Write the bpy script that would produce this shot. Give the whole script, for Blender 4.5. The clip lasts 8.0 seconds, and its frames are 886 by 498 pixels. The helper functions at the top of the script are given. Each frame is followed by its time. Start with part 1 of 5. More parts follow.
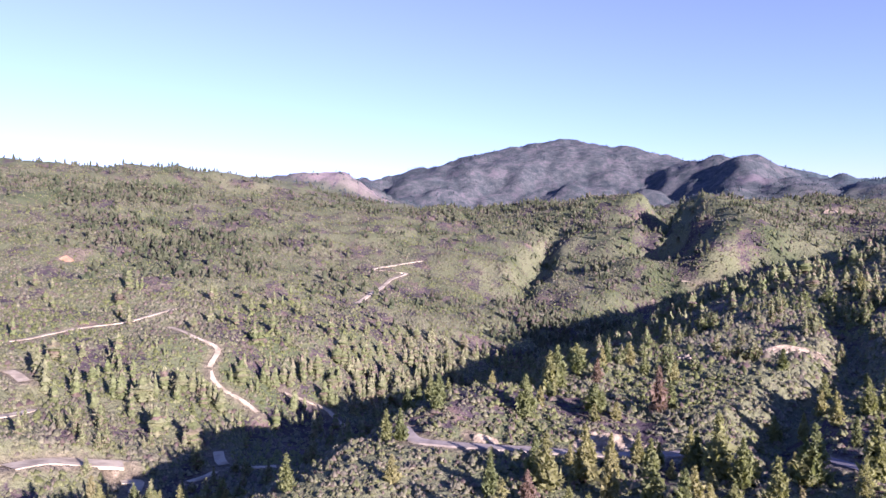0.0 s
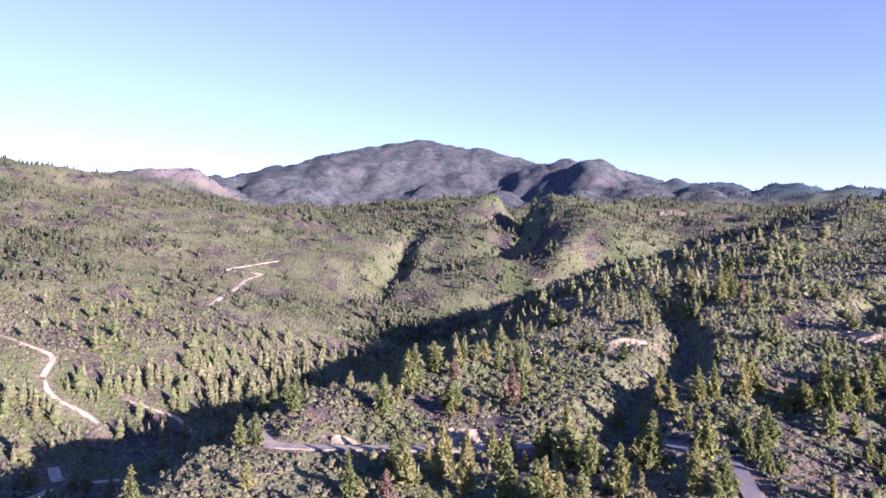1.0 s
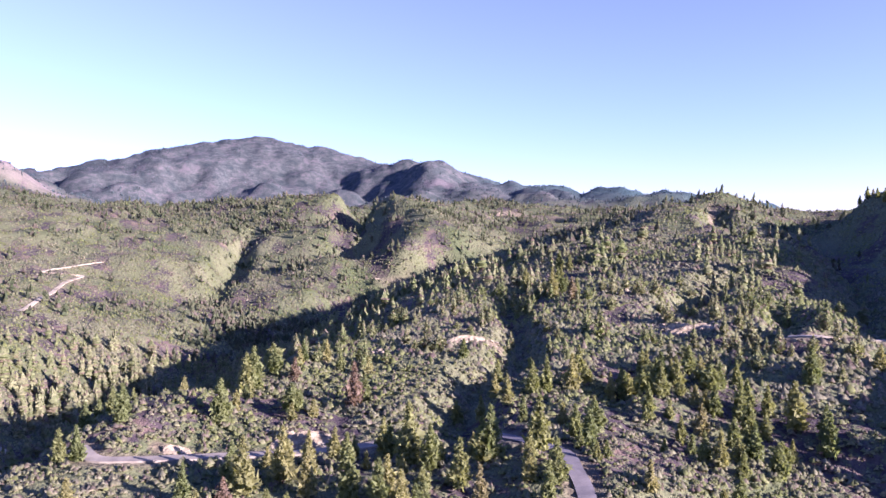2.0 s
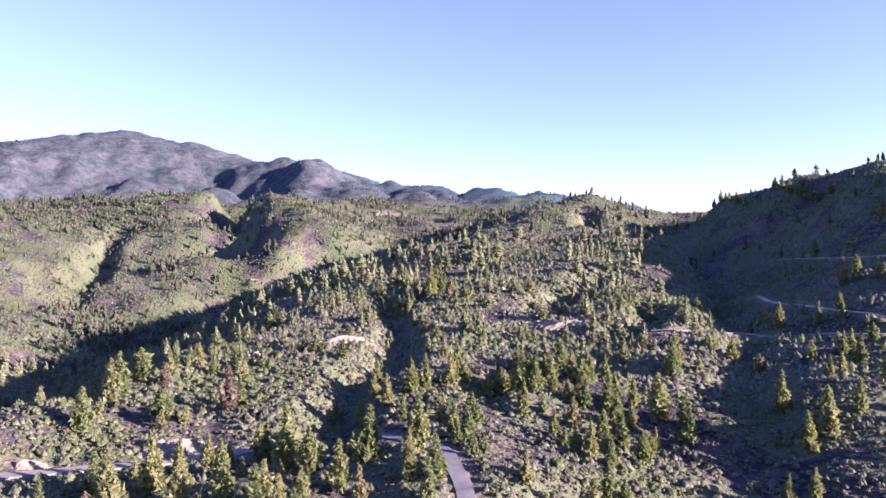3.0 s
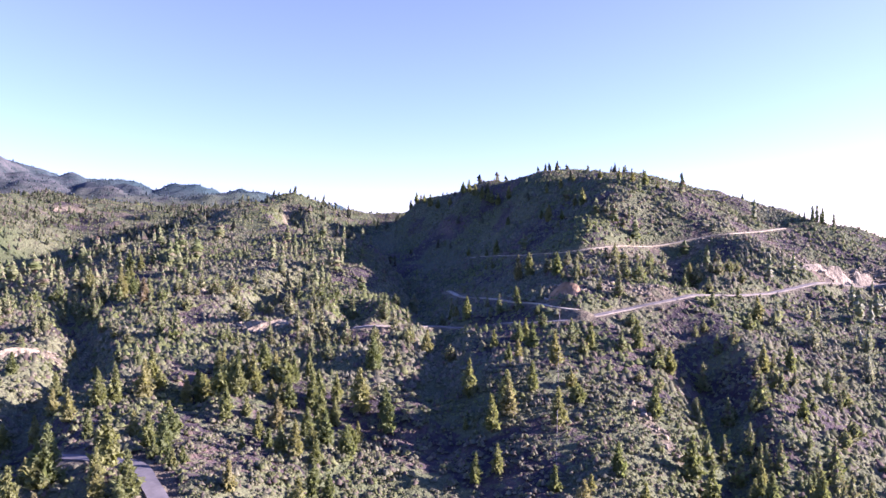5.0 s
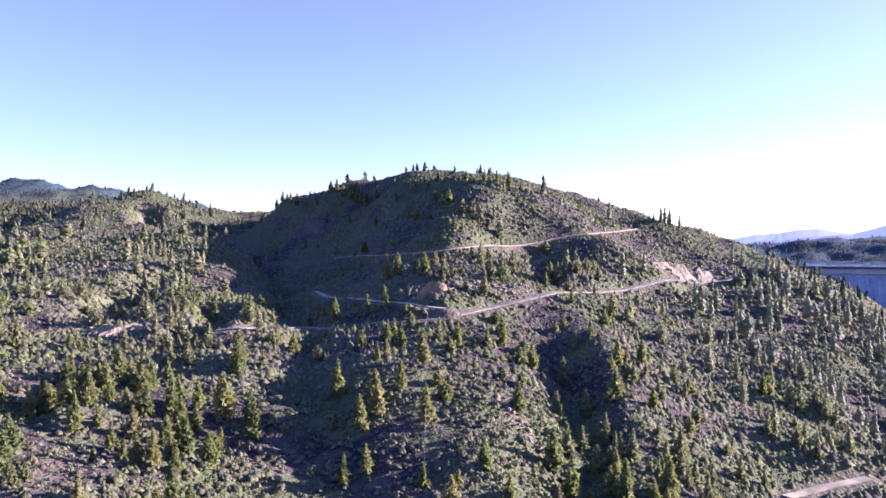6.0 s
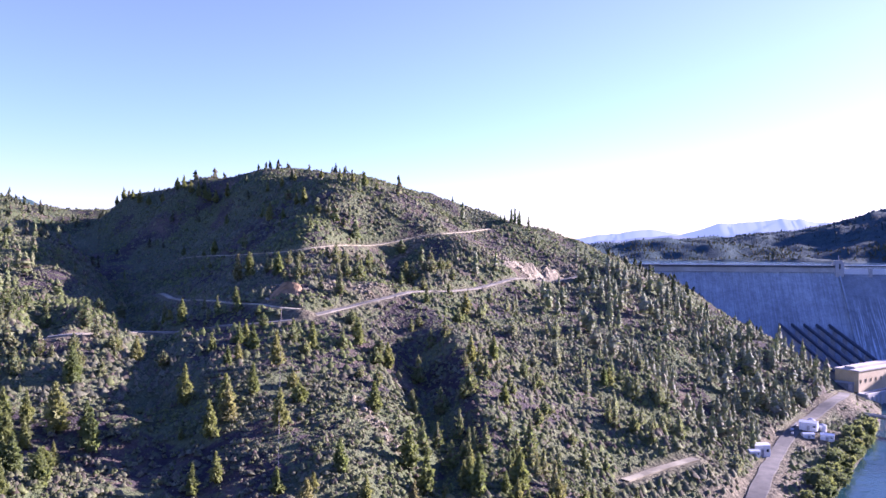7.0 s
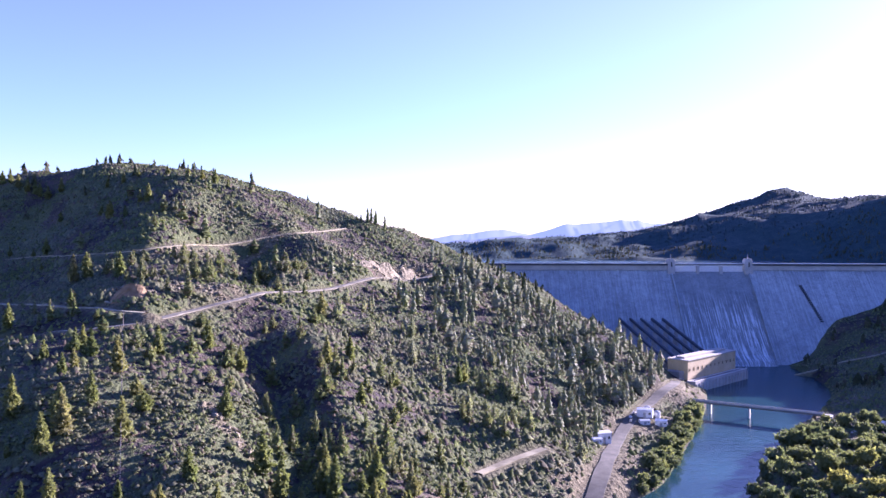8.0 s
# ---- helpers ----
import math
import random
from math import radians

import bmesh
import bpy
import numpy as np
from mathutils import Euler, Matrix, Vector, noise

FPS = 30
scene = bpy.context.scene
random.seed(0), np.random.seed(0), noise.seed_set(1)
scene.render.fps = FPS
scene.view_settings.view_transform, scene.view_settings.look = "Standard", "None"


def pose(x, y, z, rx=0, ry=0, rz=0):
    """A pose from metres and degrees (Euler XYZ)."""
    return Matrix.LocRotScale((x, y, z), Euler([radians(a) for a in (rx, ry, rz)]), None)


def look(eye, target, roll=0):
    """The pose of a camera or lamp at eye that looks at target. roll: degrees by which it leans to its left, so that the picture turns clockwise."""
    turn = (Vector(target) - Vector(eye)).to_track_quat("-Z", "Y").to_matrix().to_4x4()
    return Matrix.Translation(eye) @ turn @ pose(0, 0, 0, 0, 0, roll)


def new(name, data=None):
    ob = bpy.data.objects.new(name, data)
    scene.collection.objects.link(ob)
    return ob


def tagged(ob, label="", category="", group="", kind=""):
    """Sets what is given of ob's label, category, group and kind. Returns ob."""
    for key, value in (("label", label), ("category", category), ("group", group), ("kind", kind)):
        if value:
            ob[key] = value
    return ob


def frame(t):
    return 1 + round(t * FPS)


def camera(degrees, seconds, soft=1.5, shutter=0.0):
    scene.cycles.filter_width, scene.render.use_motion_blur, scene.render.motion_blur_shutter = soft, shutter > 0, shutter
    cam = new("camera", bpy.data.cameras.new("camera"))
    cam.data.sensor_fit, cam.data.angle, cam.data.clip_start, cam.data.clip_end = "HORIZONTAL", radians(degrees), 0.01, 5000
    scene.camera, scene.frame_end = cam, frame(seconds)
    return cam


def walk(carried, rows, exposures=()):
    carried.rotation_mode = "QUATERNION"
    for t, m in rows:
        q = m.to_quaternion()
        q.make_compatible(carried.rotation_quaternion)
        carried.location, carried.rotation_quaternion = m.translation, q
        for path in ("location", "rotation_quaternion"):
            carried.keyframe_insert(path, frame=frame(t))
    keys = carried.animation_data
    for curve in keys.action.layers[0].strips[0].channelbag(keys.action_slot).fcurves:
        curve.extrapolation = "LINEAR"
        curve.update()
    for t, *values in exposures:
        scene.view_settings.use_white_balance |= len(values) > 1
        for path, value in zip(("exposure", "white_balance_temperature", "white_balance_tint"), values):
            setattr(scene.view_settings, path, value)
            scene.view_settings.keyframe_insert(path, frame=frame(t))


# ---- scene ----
# ---- camera: hovers high over a river bend and turns to the right ----
cam = camera(61.0, 8.0)
EYE = (0.0, 0.0, 186.0)
TURN = [(0.0, 0.0), (0.5, 4.34), (1.0, 10.78), (1.5, 15.03), (1.7, 18.4), (2.8, 30.2), (3.0, 31.95), (3.5, 37.02), (4.0, 42.79),
        (4.5, 47.03), (4.7, 50.2), (5.8, 61.95), (6.0, 64.23), (6.5, 69.34), (7.0, 75.19), (7.5, 80.28), (8.0, 86.10)]
walk(cam, [(t, pose(*EYE, 89.6, 0, -a) @ pose(0, 0, 0, 0, 0, 0.15)) for t, a in TURN],
     exposures=((0.0, 2.06, 5550, 45), (3.5, 2.42, 5600, 46), (5.0, 2.40, 5560, 45), (6.5, 2.28, 5430, 43), (8.0, 2.26, 5350, 40)))

# ---- sky and morning sun ----
SUN_AZIMUTH, SUN_HEIGHT = 141.0, 15.0
world = bpy.data.worlds.new("sky")
scene.world = world
world.use_nodes = True
wn = world.node_tree
wn.nodes.clear()
sky = wn.nodes.new("ShaderNodeTexSky")
sky.sky_type = "NISHITA"
sky.sun_disc = False
sky.sun_elevation = radians(SUN_HEIGHT)
sky.sun_rotation = radians(SUN_AZIMUTH)
sky.altitude = 300
sky.air_density, sky.dust_density, sky.ozone_density = 1.0, 0.35, 2.6
bg = wn.nodes.new("ShaderNodeBackground")
bg.inputs["Strength"].default_value = 0.068
wo = wn.nodes.new("ShaderNodeOutputWorld")
tone = wn.nodes.new("ShaderNodeMix")
tone.data_type, tone.blend_type = "RGBA", "MULTIPLY"
tone.inputs[0].default_value = 1.0
# the air deepens from a milky horizon to a strong blue overhead
upward = wn.nodes.new("ShaderNodeSeparateXYZ")
deepen = wn.nodes.new("ShaderNodeValToRGB")
deepen.color_ramp.interpolation = "EASE"
for el, (at, c) in zip((deepen.color_ramp.elements[0], deepen.color_ramp.elements.new(0.12), deepen.color_ramp.elements.new(0.32), deepen.color_ramp.elements[-1]),
                       ((0.0, (0.92, 0.80, 0.90)), (0.12, (0.86, 0.82, 0.93)), (0.32, (0.97, 0.80, 1.02)), (1.0, (0.46, 0.66, 1.22)))):
    el.position, el.color = at, (*c, 1.0)
wn.links.new(wn.nodes.new("ShaderNodeTexCoord").outputs["Generated"], upward.inputs[0])
wn.links.new(upward.outputs[2], deepen.inputs[0])
wn.links.new(deepen.outputs[0], tone.inputs[7])
wn.links.new(sky.outputs[0], tone.inputs[6])
wn.links.new(tone.outputs[2], bg.inputs[0])
wn.links.new(bg.outputs[0], wo.inputs[0])
sun = new("sun", bpy.data.lights.new("sun", "SUN"))
sun.data.energy, sun.data.angle, sun.data.color = 5.0, radians(0.55), (1.0, 0.872, 0.745)
sa, se = radians(SUN_AZIMUTH), radians(SUN_HEIGHT)
sun.matrix_world = look((0, 0, 900), Vector((0, 0, 900)) - Vector((math.sin(sa) * math.cos(se), math.cos(sa) * math.cos(se), math.sin(se))))

# ---- materials ----
def nodes_of(name):
    m = bpy.data.materials.new(name)
    m.use_nodes = True
    nt = m.node_tree
    return m, nt, nt.nodes["Principled BSDF"]


def link(nt, a, b):
    nt.links.new(a, b)


def noise_node(nt, scale, detail=4.0, rough=0.55, coord=None):
    n = nt.nodes.new("ShaderNodeTexNoise")
    n.inputs["Scale"].default_value, n.inputs["Detail"].default_value, n.inputs["Roughness"].default_value = scale, detail, rough
    if coord is None:
        coord = nt.nodes.new("ShaderNodeTexCoord").outputs["Object"]
    link(nt, coord, n.inputs["Vector"])
    return n


def ramp_node(nt, value, stops):
    r = nt.nodes.new("ShaderNodeValToRGB")
    e = r.color_ramp.elements
    while len(e) < len(stops):
        e.new(0.5)
    for el, (p, c) in zip(e, stops):
        el.position, el.color = p, (*c, 1.0)
    link(nt, value, r.inputs[0])
    return r.outputs[0]


def mix_node(nt, fac, a, b, mode="MIX"):
    n = nt.nodes.new("ShaderNodeMix")
    n.data_type, n.blend_type = "RGBA", mode
    for sock, v in ((n.inputs[0], fac), (n.inputs[6], a), (n.inputs[7], b)):
        if isinstance(v, (int, float)):
            sock.default_value = v
        elif isinstance(v, tuple):
            sock.default_value = (*v, 1.0)
        else:
            link(nt, v, sock)
    return n.outputs[2]


def bump_node(nt, height, strength, distance, bsdf):
    b = nt.nodes.new("ShaderNodeBump")
    b.inputs["Strength"].default_value, b.inputs["Distance"].default_value = strength, distance
    link(nt, height, b.inputs["Height"])
    link(nt, b.outputs[0], bsdf.inputs["Normal"])


def surface(name, a, b, scale, rough=0.85, bump=0.3, dist=0.05, metal=0.0, detail=6.0, spread=(0.35, 0.68)):
    """A worn two-tone surface: coarse stains times fine grain."""
    m, nt, p = nodes_of(name)
    n1, n2 = noise_node(nt, scale, detail), noise_node(nt, scale * 9, 3)
    col = ramp_node(nt, n1.outputs[0], [(spread[0], a), (spread[1], b)])
    grain = ramp_node(nt, n2.outputs[0], [(0.25, (0.78, 0.78, 0.78)), (0.75, (1.0, 1.0, 1.0))])
    link(nt, mix_node(nt, 1.0, col, grain, "MULTIPLY"), p.inputs["Base Color"])
    p.inputs["Roughness"].default_value, p.inputs["Metallic"].default_value = rough, metal
    bump_node(nt, n2.outputs[0], bump, dist, p)
    return m


def leafy(nt, p, col, share):
    """Thin leaves let part of the light through."""
    t = nt.nodes.new("ShaderNodeBsdfTranslucent")
    mx = nt.nodes.new("ShaderNodeMixShader")
    mx.inputs[0].default_value = share
    link(nt, mix_node(nt, 1.0, col, (1.35, 1.35, 0.95), "MULTIPLY"), t.inputs["Color"])
    link(nt, p.outputs[0], mx.inputs[1])
    link(nt, t.outputs[0], mx.inputs[2])
    link(nt, mx.outputs[0], nt.nodes["Material Output"].inputs["Surface"])


def foliage(name, stops, scale=0.5, rough=0.75, per="island"):
    """Leaves or needles: a colour for each plant, mottled by noise."""
    m, nt, p = nodes_of(name)
    if per == "island":
        rnd = nt.nodes.new("ShaderNodeNewGeometry").outputs["Random Per Island"]
    else:
        rnd = nt.nodes.new("ShaderNodeObjectInfo").outputs["Random"]
    col = ramp_node(nt, rnd, stops)
    n = noise_node(nt, scale, 3)
    mott = ramp_node(nt, n.outputs[0], [(0.3, (0.72, 0.72, 0.72)), (0.7, (1.2, 1.2, 1.15))])
    col = mix_node(nt, 1.0, col, mott, "MULTIPLY")
    link(nt, col, p.inputs["Base Color"])
    p.inputs["Roughness"].default_value = rough
    p.inputs["Specular IOR Level"].default_value = 0.2
    leafy(nt, p, col, 0.48)
    return m


def brushwood(name, green, grey, brown, scale, sheen=0.25):
    """Plants whose colour drifts from place to place and from one to the next."""
    m, nt, p = nodes_of(name)
    co = nt.nodes.new("ShaderNodeTexCoord").outputs["Object"]
    rnd = nt.nodes.new("ShaderNodeNewGeometry").outputs["Random Per Island"]
    one = ramp_node(nt, rnd, [(0.0, green), (0.45, tuple(c * 1.35 for c in green)), (0.8, grey), (1.0, brown)])
    two = ramp_node(nt, rnd, [(0.0, green), (0.3, grey), (0.7, tuple(c * 1.3 for c in grey)), (1.0, brown)])
    where = ramp_node(nt, noise_node(nt, 0.012, 4, 0.6, co).outputs[0], [(0.42, (0, 0, 0)), (0.58, (1, 1, 1))])
    mott = ramp_node(nt, noise_node(nt, scale, 3, 0.6, co).outputs[0], [(0.3, (0.55, 0.55, 0.58)), (0.7, (1.25, 1.25, 1.2))])
    col = mix_node(nt, 1.0, mix_node(nt, where, one, two), mott, "MULTIPLY")
    link(nt, col, p.inputs["Base Color"])
    p.inputs["Roughness"].default_value = 0.8
    p.inputs["Specular IOR Level"].default_value = sheen
    leafy(nt, p, col, 0.42)
    return m


def ground_material():
    m, nt, p = nodes_of("hill_ground")
    co = nt.nodes.new("ShaderNodeTexCoord").outputs["Object"]

    def attr(name):
        a = nt.nodes.new("ShaderNodeAttribute")
        a.attribute_name = name
        return a.outputs["Fac"]

    broad, mid = noise_node(nt, 0.006, 5, 0.6, co), noise_node(nt, 0.035, 5, 0.6, co)
    fine, grit = noise_node(nt, 0.22, 4, 0.6, co), noise_node(nt, 0.9, 3, 0.6, co)
    soil = ramp_node(nt, mid.outputs[0], [(0.32, (0.033, 0.027, 0.032)), (0.50, (0.062, 0.050, 0.049)), (0.64, (0.128, 0.095, 0.072)), (0.78, (0.215, 0.165, 0.105))])
    brush = ramp_node(nt, broad.outputs[0], [(0.35, (0.074, 0.094, 0.040)), (0.65, (0.138, 0.146, 0.074))])
    grown = nt.nodes.new("ShaderNodeMath")
    grown.operation = "MULTIPLY_ADD"
    link(nt, attr("brush"), grown.inputs[0])
    grown.inputs[1].default_value = 0.26
    link(nt, fine.outputs[0], grown.inputs[2])
    cover = ramp_node(nt, grown.outputs[0], [(0.50, (0, 0, 0)), (0.66, (1, 1, 1))])
    col = mix_node(nt, cover, soil, brush)
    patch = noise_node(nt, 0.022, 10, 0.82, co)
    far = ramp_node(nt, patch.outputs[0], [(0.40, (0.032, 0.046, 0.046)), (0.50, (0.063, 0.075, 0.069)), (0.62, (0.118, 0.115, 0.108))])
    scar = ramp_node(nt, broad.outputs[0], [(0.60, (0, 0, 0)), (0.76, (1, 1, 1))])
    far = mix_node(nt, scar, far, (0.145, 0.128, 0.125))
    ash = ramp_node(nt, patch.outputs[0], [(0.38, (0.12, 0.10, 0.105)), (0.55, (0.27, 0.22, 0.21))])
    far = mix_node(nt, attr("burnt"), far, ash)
    # lakeside woods: green shifted to teal, with the haze mixed into the colour
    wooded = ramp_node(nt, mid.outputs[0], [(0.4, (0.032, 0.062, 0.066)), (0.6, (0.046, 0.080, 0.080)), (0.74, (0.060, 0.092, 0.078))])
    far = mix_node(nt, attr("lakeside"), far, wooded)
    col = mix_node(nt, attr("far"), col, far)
    earth = ramp_node(nt, fine.outputs[0], [(0.32, (0.086, 0.074, 0.048)), (0.55, (0.155, 0.134, 0.084)), (0.7, (0.245, 0.215, 0.140))])
    col = mix_node(nt, attr("bare"), col, earth)
    speck = ramp_node(nt, grit.outputs[0], [(0.3, (0.72, 0.72, 0.72)), (0.7, (1.12, 1.12, 1.12))])
    link(nt, mix_node(nt, 1.0, col, speck, "MULTIPLY"), p.inputs["Base Color"])
    p.inputs["Roughness"].default_value = 0.95
    p.inputs["Specular IOR Level"].default_value = 0.1
    bump_node(nt, fine.outputs[0], 1.0, 3.2, p)
    return m


MAT = {}
MAT["ground"] = ground_material()
MAT["pine"] = foliage("pine_needles", [(0.0, (0.140, 0.172, 0.068)), (0.4, (0.190, 0.212, 0.082)), (0.95, (0.255, 0.250, 0.105)), (0.99, (0.22, 0.20, 0.11)), (1.0, (0.19, 0.14, 0.10))], 0.6, per="object")
MAT["forest"] = brushwood("forest_needles", (0.052, 0.070, 0.031), (0.092, 0.102, 0.052), (0.12, 0.10, 0.075), 0.3)
MAT["wood_mid"] = brushwood("woodland_needles", (0.132, 0.162, 0.060), (0.195, 0.206, 0.102), (0.18, 0.14, 0.10), 0.45)
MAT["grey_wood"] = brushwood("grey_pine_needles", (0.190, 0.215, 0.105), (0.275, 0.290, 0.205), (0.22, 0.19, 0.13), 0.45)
# the blue in these far needles is distance haze put into the colour
MAT["far_wood"] = brushwood("hazed_needles", (0.036, 0.060, 0.062), (0.060, 0.088, 0.090), (0.075, 0.085, 0.088), 0.05)
MAT["shrub"] = brushwood("shrub_leaves", (0.160, 0.186, 0.062), (0.205, 0.202, 0.122), (0.165, 0.125, 0.098), 0.7, 0.18)
MAT["willow"] = foliage("willow_leaves", [(0.0, (0.095, 0.122, 0.060)), (0.5, (0.145, 0.168, 0.082)), (0.92, (0.195, 0.215, 0.088)), (1.0, (0.26, 0.25, 0.080))], 0.35, per="object")
MAT["bark"] = surface("bark", (0.066, 0.046, 0.033), (0.132, 0.099, 0.073), 1.5, 0.95, 0.6, 0.08)
MAT["dirt"] = surface("dirt_track", (0.22, 0.190, 0.112), (0.42, 0.375, 0.230), 0.07, 0.95, 0.4, 0.1, spread=(0.38, 0.6))
MAT["asphalt"] = surface("asphalt", (0.155, 0.138, 0.100), (0.275, 0.250, 0.180), 0.12, 0.9, 0.2, 0.03)
# darker, greyer asphalt for the lane: the shade on it is in the colour
MAT["lane"] = surface("shaded_asphalt", (0.085, 0.082, 0.078), (0.155, 0.148, 0.136), 0.12, 0.85, 0.2, 0.03)
MAT["gravel"] = surface("gravel_road", (0.085, 0.079, 0.062), (0.152, 0.140, 0.110), 0.1, 0.95, 0.4, 0.05)
MAT["concrete"] = surface("concrete", (0.40, 0.39, 0.36), (0.55, 0.53, 0.49), 0.05, 0.85, 0.2, 0.05)
MAT["old_concrete"] = surface("old_concrete", (0.20, 0.19, 0.18), (0.29, 0.275, 0.26), 0.08, 0.9, 0.2, 0.03)
MAT["cream"] = surface("cream_render", (0.55, 0.43, 0.24), (0.66, 0.54, 0.32), 0.06, 0.85, 0.15, 0.03)
MAT["roof"] = surface("flat_roof", (0.40, 0.37, 0.32), (0.52, 0.48, 0.42), 0.08, 0.9, 0.2, 0.03)
MAT["white"] = surface("white_paint", (0.70, 0.70, 0.68), (0.82, 0.82, 0.80), 0.4, 0.5, 0.1, 0.01)
MAT["steel"] = surface("dark_steel", (0.05, 0.055, 0.065), (0.09, 0.095, 0.11), 0.2, 0.5, 0.1, 0.01, metal=0.3)
MAT["grey"] = surface("grey_metal", (0.30, 0.31, 0.32), (0.42, 0.43, 0.44), 0.5, 0.5, 0.1, 0.01, metal=0.4)
MAT["glass"] = surface("dark_window", (0.03, 0.035, 0.045), (0.05, 0.055, 0.07), 0.3, 0.15, 0.02, 0.01)
MAT["rock"] = surface("cut_rock", (0.13, 0.108, 0.066), (0.34, 0.290, 0.180), 0.2, 0.95, 0.9, 0.5)
MAT["ochre"] = surface("orange_earth", (0.21, 0.130, 0.062), (0.37, 0.245, 0.125), 0.15, 0.95, 0.8, 0.4)
MAT["wood"] = surface("weathered_wood", (0.16, 0.12, 0.09), (0.24, 0.19, 0.15), 1.2, 0.9, 0.3, 0.02)


def dam_material(name, streak_at, streak_gain, tone=1.0):
    m, nt, p = nodes_of(name)
    co = nt.nodes.new("ShaderNodeTexCoord").outputs["Object"]
    mp = nt.nodes.new("ShaderNodeMapping")
    mp.inputs["Scale"].default_value = (0.5, 0.02, 0.02)
    link(nt, co, mp.inputs[0])
    streak, blotch = noise_node(nt, 1.0, 6, 0.65, mp.outputs[0]), noise_node(nt, 0.02, 5, 0.6, co)
    grain = noise_node(nt, 0.4, 4, 0.6, co)
    col = ramp_node(nt, blotch.outputs[0], [(0.3, tuple(c * tone for c in (0.225, 0.25, 0.26))), (0.7, tuple(c * tone for c in (0.34, 0.37, 0.37)))])
    st = ramp_node(nt, streak.outputs[0], [(0.30, (0.62, 0.61, 0.60)), (0.50, (0.95, 0.95, 0.95)), (streak_at, (streak_gain, streak_gain, streak_gain))])
    if tone < 1:
        low = nt.nodes.new("ShaderNodeMapRange")
        low.inputs["From Min"].default_value, low.inputs["From Max"].default_value = 112.0, 62.0
        sep = nt.nodes.new("ShaderNodeSeparateXYZ")
        link(nt, co, sep.inputs[0])
        link(nt, sep.outputs[2], low.inputs["Value"])
        st = mix_node(nt, low.outputs[0], (0.95, 0.95, 0.95), st)
    col = mix_node(nt, 0.6, col, st, "MULTIPLY")
    if tone < 1:
        # pale lime runs below the gates, thickest beside the east training wall
        span = nt.nodes.new("ShaderNodeMapRange")
        span.inputs["From Min"].default_value, span.inputs["From Max"].default_value = 386.0, 512.0
        link(nt, sep.outputs[0], span.inputs["Value"])
        where = ramp_node(nt, span.outputs[0], [(0.0, (0.1,) * 3), (0.30, (0.1,) * 3), (0.36, (0.7,) * 3), (0.46, (0.6,) * 3), (0.52, (0.1,) * 3), (0.60, (1.0,) * 3), (0.90, (1.0,) * 3), (1.0, (0.25,) * 3)])
        runs = ramp_node(nt, streak.outputs[0], [(0.50, (0, 0, 0)), (0.60, (1, 1, 1))])
        runs = mix_node(nt, 1.0, mix_node(nt, 1.0, runs, where, "MULTIPLY"), low.outputs[0], "MULTIPLY")
        col = mix_node(nt, runs, col, (0.62, 0.65, 0.66))
    fleck = noise_node(nt, 0.11, 8, 0.8, co)
    fl = ramp_node(nt, fleck.outputs[0], [(0.35, (0.72, 0.72, 0.72)), (0.5, (1, 1, 1)), (0.66, (1.25, 1.25, 1.25)), (0.74, (1.7, 1.7, 1.7))])
    col = mix_node(nt, 0.8, col, fl, "MULTIPLY")
    gr = ramp_node(nt, grain.outputs[0], [(0.3, (0.85, 0.85, 0.85)), (0.7, (1.08, 1.08, 1.08))])
    link(nt, mix_node(nt, 1.0, col, gr, "MULTIPLY"), p.inputs["Base Color"])
    p.inputs["Roughness"].default_value = 0.85
    bump_node(nt, grain.outputs[0], 0.3, 0.3, p)
    return m


def water_material(name, deep, scale, strength, rough):
    m, nt, p = nodes_of(name)
    n = noise_node(nt, scale, 4)
    big = noise_node(nt, 0.015, 4)
    link(nt, ramp_node(nt, big.outputs[0], [(0.35, deep), (0.65, tuple(c * 1.5 for c in deep))]), p.inputs["Base Color"])
    p.inputs["Roughness"].default_value = rough
    p.inputs["IOR"].default_value = 1.33
    p.inputs["Specular IOR Level"].default_value = 0.35
    bump_node(nt, n.outputs[0], strength, 0.6, p)
    return m


MAT["dam"] = dam_material("dam_concrete", 0.70, 1.5, 1.12)
MAT["spill"] = dam_material("spillway_concrete", 0.64, 3.6, 0.84)
MAT["river"] = water_material("river_water", (0.013, 0.042, 0.050), 0.11, 1.0, 0.2)
MAT["lake"] = water_material("lake_water", (0.03, 0.06, 0.08), 0.1, 0.2, 0.15)

LINES = {}
LINES["west_skyline"] = [(-1542, 1707, 397), (-1366, 1850, 395), (-1166, 1982, 397), (-1015, 2008, 387), (-818, 2042, 381), (-637, 2210, 390), (-490, 2298, 370)]
LINES["burnt_hill"] = [(-583, 2943, 423), (-497, 2959, 453), (-416, 2971, 467), (-316, 2933, 428), (-204, 2893, 364)]
LINES["mountain_west"] = [(-450, 4176, 550), (-205, 4295, 611), (54, 4400, 667), (258, 4493, 721), (492, 4473, 761)]
LINES["mountain_top"] = [(607, 4459, 782), (730, 4491, 810), (851, 4419, 770), (1133, 4355, 731), (1341, 4191, 672), (1493, 3926, 579)]
LINES["mountain_foot"] = [(-220, 3493, 375), (41, 3400, 323), (304, 3487, 373), (832, 3503, 412), (1124, 3209, 416)]
LINES["second_peak"] = [(1337, 3450, 544), (1448, 3405, 557), (1574, 3293, 517), (1705, 3171, 462)]
LINES["third_peak"] = [(1683, 3069, 460), (1795, 3004, 437), (1879, 2894, 395), (1960, 2655, 396), (2033, 2471, 377), (2245, 2280, 344), (2675, 1933, 263)]
